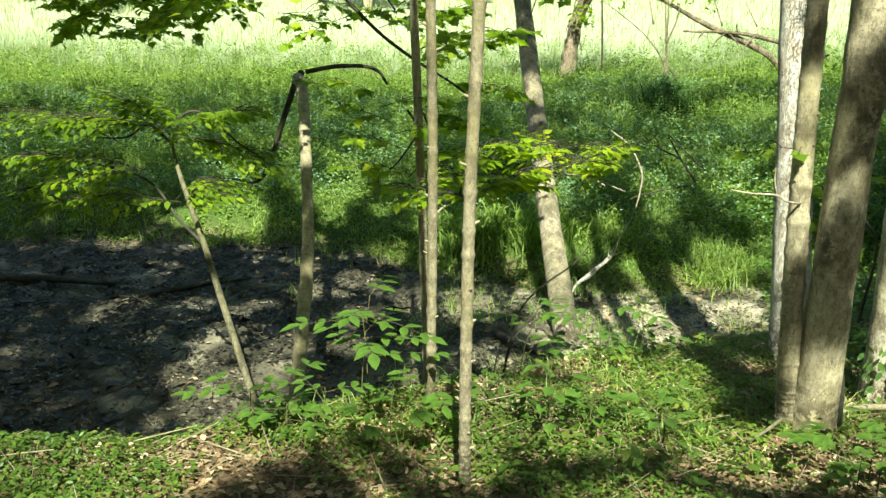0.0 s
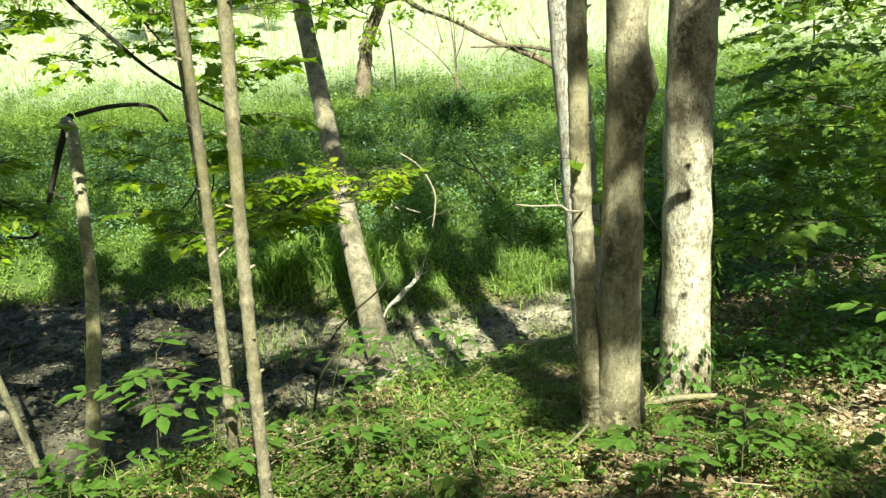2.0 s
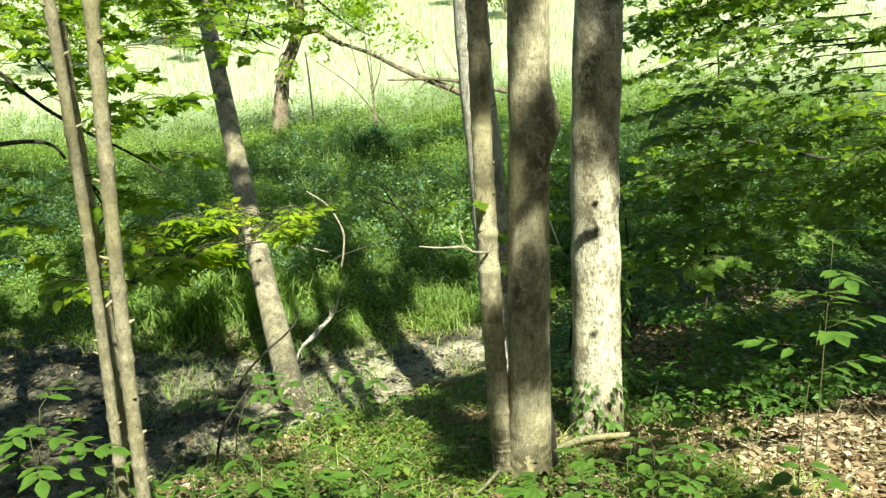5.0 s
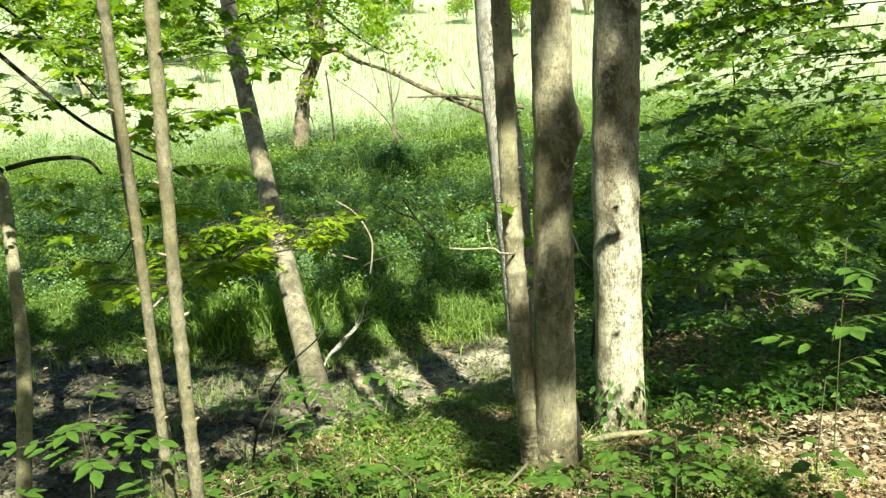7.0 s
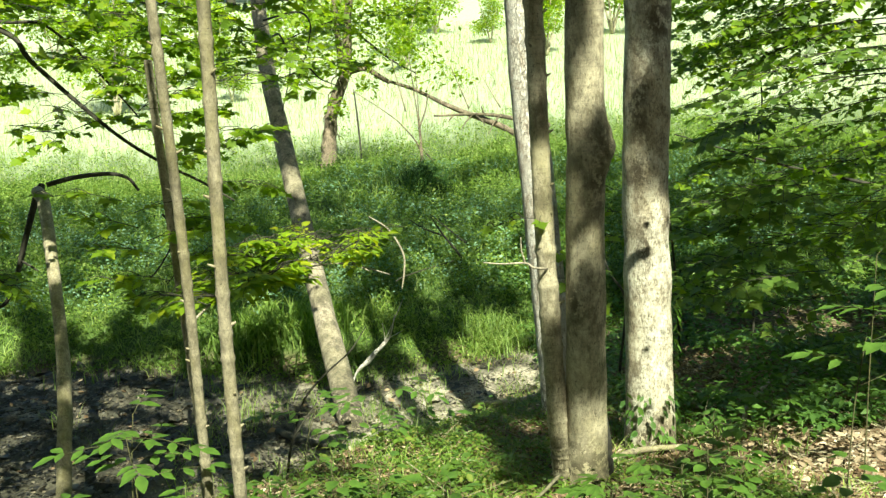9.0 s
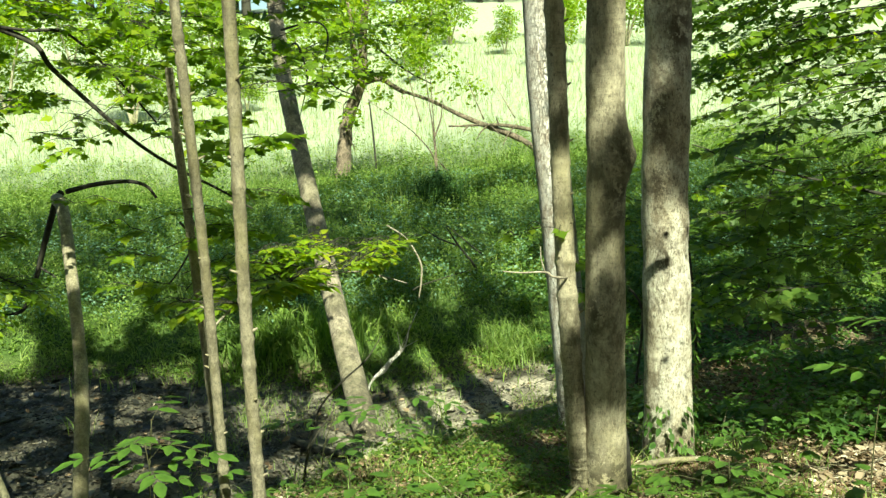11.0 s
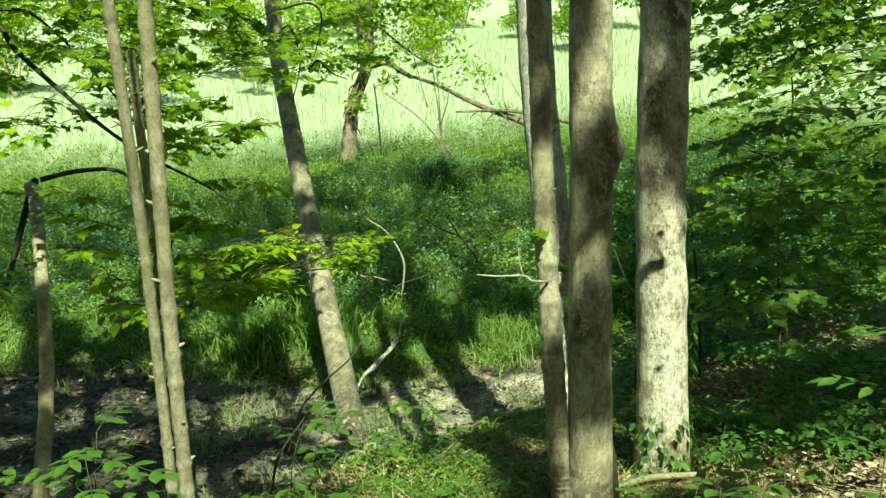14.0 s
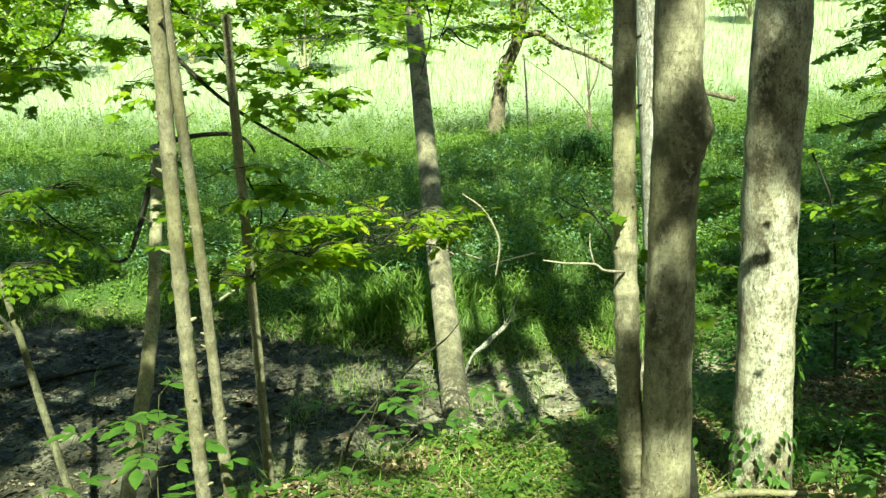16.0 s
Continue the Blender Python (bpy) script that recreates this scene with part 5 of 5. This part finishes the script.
stuff("fine_litter", floor_leaves(70000, -4.5, 4.5, 2.6, 8.0, lambda x, y: (y < shore(x) + 0.1) | (x > 2.6), 0.036, RHOMB, 0.55), LEAF_DEAD, "small crumpled dead leaves and bark scraps", "leaves")
stuff("pale_litter", floor_leaves(9000, -2.6, 3.6, 2.8, 7.6, lambda x, y: (y < shore(x)) & patchy(x, y, 2.9, 1.0, 0.15), 0.05, OVATE, 0.5), LEAF_DRY, "pale dry leaves scattered on the near bank", "leaves")


def twig_litter(n, x0, x1, y0, y1, keep):
    """Short three-sided twigs lying on the ground, some with one end raised."""
    x, y = scatter(n, x0, x1, y0, y1, keep)
    m = len(x)
    az, length = rng.uniform(0, math.pi, m), rng.uniform(0.08, 0.4, m)
    a = on_ground(x, y, 0.012)
    dx, dy = length * np.cos(az), length * np.sin(az)
    b = on_ground(x + dx, y + dy, 0.012) + np.array([0, 0, 1.0]) * (np.abs(rng.normal(0, 0.05, m)))[:, None]
    side = np.stack([-np.sin(az), np.cos(az), np.zeros(m)], 1)
    w = rng.uniform(0.0015, 0.005, m)[:, None]
    up = np.array([0, 0, 1.0])
    v = np.stack([a + side * w, a - side * w, a + up * w * 1.6, b + side * w * 0.5, b - side * w * 0.5, b + up * w * 0.8], 1)
    tf = np.array([(0, 3, 5), (0, 5, 2), (1, 2, 5), (1, 5, 4), (0, 1, 4), (0, 4, 3)])
    return v.reshape(-1, 3), (tf[None] + (np.arange(m) * 6)[:, None, None]).reshape(-1, 3)


stuff("twig_litter", twig_litter(2400, -4.5, 5.0, 2.6, 8.6, lambda x, y: (y < shore(x) + 0.4) | (x > 2.4)), BARK_SAPLING, "thin dead twigs strewn over the bank", "twigs")
stuff("mud_twigs", twig_litter(900, -7.0, 2.6, 4.6, 10.0, in_mud), BARK_DARK, "dark twigs lying in the mud", "twigs")
stuff("path_litter", floor_leaves(9000, -9, 9, -7, 2.6, lambda x, y: x < 99, 0.07, RHOMB, 0.4), LEAF_DEAD, "brown leaves strewn over the path", "leaves")
stuff("dry_litter", floor_leaves(7000, 2.3, 5.0, 2.8, 4.9, lambda x, y: patchy(x, y, 1.4, 5.0, -0.4), 0.058, OVATE, 0.5), LEAF_DRY, "pale dry leaves heaped on the forest floor", "leaves")
stuff("mud_litter", floor_leaves(1500, -8, 3, 4.6, 10.4, in_mud, 0.07, OVATE, 0.4), LEAF_DEAD, "a few dry leaves lying on the mud", "leaves")


def low_plants(n, x0, x1, y0, y1, keep, height, leaf, per, shape):
    x, y = scatter(n, x0, x1, y0, y1, keep)
    m = len(x)
    hs = height * rng.uniform(0.4, 1.2, m)
    px, py, hh = np.repeat(x, per), np.repeat(y, per), np.repeat(hs, per)
    k = len(px)
    az = rng.uniform(0, 2 * math.pi, k)
    r = 0.02 + 0.05 * rng.random(k)
    at = on_ground(px + r * np.cos(az), py + r * np.sin(az)) + np.array([0, 0, 1.0]) * (hh * rng.uniform(0.5, 1.0, k))[:, None]
    ahead = np.stack([np.cos(az), np.sin(az), rng.normal(-0.15, 0.25, k)], 1)
    up = np.array([0, 0, 1.0]) + rng.normal(0, 0.3, (k, 3))
    return leaves(at, ahead, up, leaf * rng.uniform(0.6, 1.2, k), shape)


def near_keep(x, y):
    return (y < shore(x) - 0.1) & patchy(x, y, 1.7, 8.0, -0.1)


stuff("low_herbs", low_plants(20000, -4.5, 2.2, 2.4, 8.0, near_keep, 0.08, 0.034, 8, FOLD), LEAF_FLOOR, "low green herbs scattered over the near bank", "herbs")
stuff("bank_herbs", low_plants(260, -0.6, 2.0, 3.0, 7.4, lambda x, y: (y < shore(x) - 0.1) & patchy(x, y, 2.4, 4.0, 0.0), 0.16, 0.065, 6, OVATE), LEAF_FLOOR, "leafy green herbs standing over the litter", "herbs")
stuff("shade_herbs", low_plants(9500, 2.0, 9.0, 4.9, 13.0, lambda x, y: patchy(x, y, 1.2, 2.0, -0.25), 0.2, 0.072, 7, FOLD), LEAF_SHADE, "leafy seedlings carpeting the shaded floor", "herbs")
x, y = scatter(16000, -1.4, 2.6, 3.6, 9.8, lambda x, y: (lumps(x, y, 2.2, 9.0) + 0.4 * rng.normal(0, 1, len(x)) > 0.1))
n = len(x)
stuff("near_grass", blades(on_ground(x, y, -0.01), rng.uniform(0.05, 0.17, n), rng.uniform(0.4, 1.3, n), rng.uniform(0.002, 0.004, n)), LEAF_GRASS, "sparse grass between mud and bank", "grass")
x, y = scatter(1500, -3.5, 2.2, 7.7, 10.2, lambda x, y: lumps(x, y, 2.6, 7.0) > 0.45)
n = len(x)
stuff("mud_grass", blades(on_ground(x, y, -0.01), rng.uniform(0.12, 0.32, n), rng.uniform(0.2, 0.8, n), rng.uniform(0.003, 0.006, n)), LEAF_GRASS, "tufts of fresh grass growing from the mud", "grass")


def ivy():
    n = 90
    az = np.where(rng.random(n) < 0.35, rng.uniform(-0.5, 0.1, n), rng.uniform(-2.9, -0.1, n))
    z = np.where(az > -0.5, -0.5 + 0.9 * rng.random(n), -0.5 + 0.33 * rng.random(n))
    at = np.stack([1.815 + 0.165 * np.cos(az), 4.985 + 0.165 * np.sin(az), z], 1)
    out = np.stack([np.cos(az), np.sin(az), np.zeros(n)], 1)
    ahead = np.stack([rng.normal(0, 0.5, n), np.zeros(n), -np.ones(n)], 1) + out * 0.5
    part("ivy", leaves(at, ahead, out + rng.normal(0, 0.3, (n, 3)), 0.055 * rng.uniform(0.6, 1.2, n), OVATE), LEAF_SHADE, w_tree, "dark ivy leaves on the trunk's foot", kind="stuff")


ivy()
# loose leaves floating unseen towards the sun, added to cast leaf shadows on the bark
for bx, bz, size, far, tilt in [(1.77, 0.84, 0.085, 2.0, 0.3), (1.9, 0.88, 0.075, 2.0, -0.2), (1.74, 0.7, 0.15, 2.0, 0.75), (1.78, 0.68, 0.12, 2.0, 0.6), (1.9, 0.74, 0.07, 2.0, 0.1), (1.78, 0.12, 0.09, 2.6, 0.5), (1.86, 0.2, 0.06, 2.6, 0.3), (1.88, 0.02, 0.05, 2.8, -0.5), (1.84, -0.06, 0.04, 2.8, 0.4),
                                (1.9, -0.12, 0.06, 2.9, 0.2), (1.8, -0.24, 0.07, 3.0, 0.8), (1.86, -0.26, 0.08, 3.0, -0.6), (1.76, -0.28, 0.07, 3.0, 0.1), (1.9, -0.3, 0.06, 3.0, 0.9), (1.82, -0.33, 0.07, 3.0, -0.9)]:
    spot = np.array([[bx, 4.86, bz]]) - np.array(SUN_WAY) * far
    part("leaf", leaves(spot, np.array([[-math.sin(tilt), 0.3 * math.cos(tilt), -math.cos(tilt)]]), -np.array([SUN_WAY]), np.array([size]), OVATE), LEAF_MAPLE, w_tree)


# ---- seedlings ----
def seedling_leaf(shape, name):
    return mesh_of(name, shape[0], shape[1], LEAF_SEEDLING, True)


LEAF_MESH = {"palm": seedling_leaf(leaf_shape([(0, 0.02), (0.3, 0.17), (0.6, 0.24), (0.85, 0.12), (1, 0)]), "leaf"), "ovate": seedling_leaf(OVATE, "leaf"), "round": seedling_leaf(ROUND, "leaf"), "lance": seedling_leaf(leaf_shape([(0, 0.02), (0.2, 0.17), (0.5, 0.25), (0.8, 0.14), (1, 0)]), "leaf")}


def seedling(x, y, height, spread, size, count, kind, label, lean=(0, 0), seed=0):
    """A stem with single leaves, or with feathered fronds of paired leaflets ("lance")."""
    r = random.Random(seed)
    z = float(ground(x, y))
    t = thing("seedling", (x, y, z), label, "seedling", "seedlings on the near bank")
    foot, top = Vector((x, y, z)), Vector((x + lean[0], y + lean[1], z + height))
    part("stem", tube(smooth_line([(x, y, z - 0.03), (x + lean[0] * 0.3, y + lean[1] * 0.3, z + height * 0.5), tuple(top)], 5), [0.0042, 0.002], 6), STEM, t, smooth=True)

    def blade(p, az, s, tilt, roll, holder=None):
        leaf = new("leaf", LEAF_MESH[kind])
        leaf.parent = holder or t
        leaf.matrix_basis = Matrix.Translation(p - foot) @ Euler((roll, tilt, az)).to_matrix().to_4x4() @ Matrix.Diagonal((s, s, s, 1))

    if kind == "palm":
        for i in range(count):
            az = 2.4 * i + r.uniform(-0.5, 0.5)
            root = foot.lerp(top, 0.3 + 0.7 * (i + 1) / count)
            reach = spread * r.uniform(0.5, 1.3)
            p = root + Vector((math.cos(az) * reach, math.sin(az) * reach, r.uniform(0.0, 0.09)))
            stalk = part("leaf_stalk", tube(np.array([tuple(root), tuple((root + p) / 2 + Vector((0, 0, 0.015))), tuple(p)]), [0.0018, 0.0012], 4), STEM, t)
            s = size * r.uniform(0.7, 1.15)
            for j, k in ((-2, 0.62), (-1, 0.88), (0, 1.0), (1, 0.88), (2, 0.62)):
                blade(p, az + 0.62 * j + r.uniform(-0.1, 0.1), s * k, r.uniform(0.0, 0.3), r.uniform(-0.15, 0.15), stalk)
        return
    if kind == "lance":
        fronds = max(4, count // 4)
        for i in range(fronds):
            az = 2.4 * i + r.uniform(-0.4, 0.4)
            root = foot.lerp(top, 0.5 + 0.5 * (i + 1) / fronds)
            L = spread * 1.5 * r.uniform(0.7, 1.15)
            tip = root + Vector((math.cos(az) * L, math.sin(az) * L, r.uniform(-0.03, 0.07)))
            stalk = part("leaf_stalk", tube(np.array([tuple(root), tuple((root + tip) / 2 + Vector((0, 0, 0.02))), tuple(tip)]), [0.0018, 0.001], 4), STEM, t)
            for j in range(3):
                p = root.lerp(tip, 0.35 + 0.28 * j) + Vector((0, 0, 0.012))
                for sgn in (-1, 1):
                    blade(p, az + sgn * r.uniform(0.8, 1.2), size * r.uniform(0.75, 1.0), r.uniform(-0.1, 0.25), r.uniform(-0.25, 0.25), stalk)
            blade(tip, az, size * r.uniform(0.9, 1.15), r.uniform(-0.05, 0.25), r.uniform(-0.2, 0.2), stalk)
        return
    for i in range(count):
        az = 2.4 * i + r.uniform(-0.4, 0.4)
        root = foot.lerp(top, 0.35 + 0.65 * (i + 1) / count)
        reach = spread * r.uniform(0.2, 0.8)
        p = root + Vector((math.cos(az) * reach, math.sin(az) * reach, r.uniform(-0.02, 0.05)))
        blade(p, az + r.uniform(-0.4, 0.4), size * r.uniform(0.7, 1.15), r.uniform(-0.15, 0.2), r.uniform(-0.35, 0.35))
        if reach > 0.05:
            part("leaf_stalk", tube(np.array([tuple(root), tuple((root + p) / 2 + Vector((0, 0, 0.01))), tuple(p)]), [0.0016, 0.001], 4), STEM, t)


seedlings = []
seedlings += [
    (-0.95, 4.1, 0.62, 0.2, 0.105, 18, "lance", (-0.03, 0)),
    (-1.05, 4.35, 0.75, 0.16, 0.11, 10, "lance", (0.05, 0)),
    (1.58, 3.55, 0.46, 0.13, 0.068, 14, "round", (0, 0)),
    (1.72, 3.6, 0.36, 0.13, 0.062, 12, "round", (0.05, 0)),
    (1.3, 3.5, 0.3, 0.12, 0.065, 11, "round", (0, 0)),
    (-0.05, 3.95, 0.42, 0.18, 0.11, 14, "ovate", (0, 0)),
    (0.15, 4.1, 0.3, 0.15, 0.09, 10, "ovate", (0.03, 0)),
    (-1.48, 3.85, 0.22, 0.2, 0.1, 18, "lance", (0, 0)),
    (-1.08, 3.75, 0.3, 0.17, 0.085, 14, "lance", (0, 0)),
    (-1.25, 3.7, 0.2, 0.15, 0.09, 12, "ovate", (0, 0)),
    (1.15, 3.3, 0.28, 0.14, 0.095, 8, "ovate", (0, 0))]
seedlings += [
    (2.5, 4.0, 0.95, 0.16, 0.12, 9, "lance", (0.08, 0)),
    (2.62, 4.05, 1.35, 0.14, 0.13, 9, "lance", (0.02, 0)),
    (2.2, 3.5, 0.3, 0.15, 0.085, 10, "round", (0, 0)),
    (2.0, 4.2, 0.25, 0.14, 0.1, 8, "ovate", (0, 0)),
    (-0.6, 3.9, 0.3, 0.14, 0.09, 10, "lance", (0, 0)),
    (0.5, 4.0, 0.25, 0.15, 0.1, 9, "ovate", (0, 0)),
    (-0.25, 5.2, 0.5, 0.25, 0.1, 16, "lance", (0.1, 0)),
    (0.25, 5.6, 0.45, 0.28, 0.1, 16, "lance", (0, 0)),
    (2.1, 4.7, 0.3, 0.15, 0.1, 8, "ovate", (0, 0)),
    (1.12, 3.55, 0.26, 0.18, 0.11, 8, "palm", (0.04, 0)),
    (1.35, 3.75, 0.22, 0.16, 0.1, 7, "palm", (0, 0))]
seedlings += [
    (1.6, 3.9, 0.24, 0.17, 0.11, 6, "palm", (0, 0)),
    (-0.75, 3.65, 0.22, 0.18, 0.105, 7, "palm", (0, 0)),
    (-1.6, 4.5, 0.25, 0.18, 0.1, 7, "palm", (0, 0))]
seedlings += [
    (2.3, 4.5, 0.28, 0.18, 0.11, 6, "palm", (0, 0)),
    (2.7, 5.2, 0.28, 0.18, 0.11, 6, "palm", (0, 0))]
for i, (x, y, h, sp, sz, c, k, lean) in enumerate(seedlings):
    seedling(x, y, h * 0.85, sp * 1.15, sz, int(c * 1.5) if k != "palm" else c, k, "green seedling with broad soft leaves on the near bank" if k != "lance" else "green seedling with narrow pointed leaves on the near bank", lean, i)

# ---- sticks, logs, stub ----
def stick(pts, radii, bark, label, name="stick", category="stick", lift=0.0):
    p = [(x, y, float(ground(x, y)) + z) for x, y, z in pts]
    t = thing(name, p[0], label, category)
    part("wood", tube(smooth_line(p, 6), radii, 9, 0.2, 9.0), bark, t, smooth=True)


stick([(2.45, 5.1, 0.03), (2.7, 5.5, 0.12), (2.95, 5.75, 0.2)], [0.016, 0.02, 0.008], WOOD_DEAD, "pale broken stick poking out of the litter")
stick([(0.72, 3.95, 0.02), (0.92, 4.05, 0.06), (1.08, 4.2, 0.12)], [0.006, 0.008, 0.009], BARK_SHADY, "stick lying against the maple's foot")
stick([(1.35, 4.5, 0.05), (1.65, 4.75, 0.06), (2.0, 4.8, 0.05)], [0.017, 0.02, 0.014], BARK_SAPLING, "stout dead branch lying between two trunks")
stick([(-6.3, 8.0, 0.02), (-5.4, 8.15, 0.04), (-4.5, 8.2, 0.05)], [0.035, 0.045, 0.02], BARK_DARK, "dark rotten log half sunk in the mud", "log", "log")
stick([(-4.3, 7.8, 0.02), (-3.8, 8.3, 0.05), (-3.2, 8.6, 0.06)], [0.02, 0.025, 0.012], BARK_DARK, "dark branch lying on the mud")
stick([(1.15, 7.9, 0.03), (1.5, 7.8, 0.05), (1.95, 7.9, 0.04)], [0.03, 0.035, 0.02], WOOD_DEAD, "bleached branch across the muddy track")
g = float(ground(0.05, 8.6))
dead_branch = thing("dead_branch", (0.05, 8.6, g), "pale bleached dead branch leaning over the mud", "branch")
part("wood", tube(smooth_line([(0.02, 8.6, g - 0.05), (0.12, 8.65, -1.1), (0.24, 8.65, -0.99), (0.32, 8.68, -0.91), (0.46, 8.7, -0.78), (0.53, 8.7, -0.55)], 6), [0.009, 0.012, 0.026, 0.02, 0.01, 0.004], 8, 0.25), BARK_PALE, dead_branch, smooth=True)
for tip in ((0.4, 8.7, -0.62), (0.6, 8.72, -0.72), (0.62, 8.72, -0.4)):
    part("twig", tube(smooth_line([(0.36, 8.68, -0.87), (0.42, 8.69, -0.8), tip], 4), [0.008, 0.003], 6), BARK_PALE, dead_branch)
stick([(-0.6, 7.6, 0.03), (-0.3, 7.2, 0.05), (0.0, 7.0, 0.06)], [0.03, 0.035, 0.02], BARK_DARK, "dark branch lying on the mud")
stick([(1.62, 5.9, 0.0), (1.55, 6.0, 0.25), (1.5, 6.1, 0.5)], [0.035, 0.03, 0.02], WOOD_DEAD, "pale dead stick propped between trunks")
stick([(1.95, 12.6, 0.0), (1.75, 12.5, 0.2), (1.3, 12.5, 0.55)], [0.012, 0.012, 0.005], BARK_DARK, "dark bare twig standing in the herbs")
forked = thing("dead_branch", (1.69, 12.07, float(ground(1.69, 12.07))), "dark forked dead branch standing in the bank's herbs", "branch")
part("wood", tube(smooth_line([(1.69, 12.07, float(ground(1.69, 12.07)) - 0.05), (1.63, 12.07, -0.60), (1.43, 12.07, -0.33), (1.35, 12.07, -0.20), (1.26, 12.07, -0.05)], 5), [0.017, 0.015, 0.012, 0.005], 7, 0.2), BARK_DARK, forked, smooth=True)
part("twig", tube(smooth_line([(1.43, 12.07, -0.33), (1.16, 12.05, -0.21), (0.93, 12.07, -0.05)], 5), [0.012, 0.01, 0.004], 6, 0.2), BARK_DARK, forked)
dead_twig = thing("stick", (-0.26, 6.9, float(ground(-0.26, 6.9))), "dark dead branch leaning at the leaning trunk's foot", "stick")
part("wood", tube(smooth_line([(-0.42, 6.85, -1.05), (-0.34, 6.9, -0.8), (-0.26, 6.9, -0.67), (-0.11, 6.9, -0.52), (0.07, 6.9, -0.37), (0.2, 6.95, -0.2)], 5), [0.008, 0.009, 0.008, 0.003], 7, 0.2), BARK_DARK, dead_twig, smooth=True)
stick([(-0.52, 5.4, 0.0), (-0.43, 5.4, 0.12), (-0.4, 5.4, 0.24)], [0.008, 0.008, 0.004], WOOD_DEAD, "pale forked dead twig on the bank")
stick([(-0.15, 5.4, 0.0), (-0.28, 5.4, 0.08), (-0.39, 5.42, 0.16)], [0.008, 0.008, 0.004], WOOD_DEAD, "pale forked dead twig on the bank")
stick([(-0.35, 5.1, 0.0), (-0.3, 5.2, 0.25), (-0.15, 5.3, 0.42)], [0.008, 0.008, 0.003], BARK_DARK, "thin dead twig on the bank")

stub = thing("broken_stub", (-1.52, 4.55, float(ground(-1.52, 4.55))), "reddish broken sapling stub with a splintered top", "stump")
sz = float(ground(-1.52, 4.55))
part("wood", tube(smooth_line([(-1.52, 4.55, sz - 0.1), (-1.52, 4.55, sz + 0.18), (-1.53, 4.56, sz + 0.3)], 5), [0.038, 0.033, 0.03, 0.012], 10, 0.2, 20.0), WOOD_STUB, stub, smooth=True)
for pts, forks in [([(3.02, 7.6, -0.75), (2.99, 7.6, -0.2), (2.92, 7.6, 0.45), (2.84, 7.6, 0.68), (2.72, 7.6, 0.93)], [(2.84, 0.2, 0.3), (2.95, 0.45, -0.35), (2.85, 0.7, 0.3), (2.75, 0.9, -0.3)]),
                   ([(2.28, 7.0, -0.7), (2.33, 7.0, -0.15), (2.2, 7.0, 0.1), (2.1, 7.0, 0.36)], [(2.33, -0.1, 0.35), (2.2, 0.1, -0.25), (2.1, 0.36, -0.2)]),
                   ([(4.0, 8.2, -0.6), (3.95, 8.2, 0.4), (4.05, 8.2, 1.4), (3.9, 8.2, 2.1)], [(3.95, 0.5, 0.4), (4.0, 1.0, -0.4), (4.0, 1.6, 0.4)])]:
    x, y, z = pts[0]
    s = thing("maple_sapling", (x, y, float(ground(x, y))), "thin dark sapling standing in the shade", "tree", "saplings in the shade")
    part("trunk", tube(smooth_line([(x, y, float(ground(x, y)) - 0.1)] + pts, 6), [0.013, 0.011, 0.006], 7, 0.15), BARK_DARK, s, smooth=True)
    foliage(s, [spray((fx, y, fz), (fx + a, y - 0.15, fz + 0.08), 0.25, 34, 0.085) for fx, fz, a in forks], OVATE, LEAF_MAPLE)
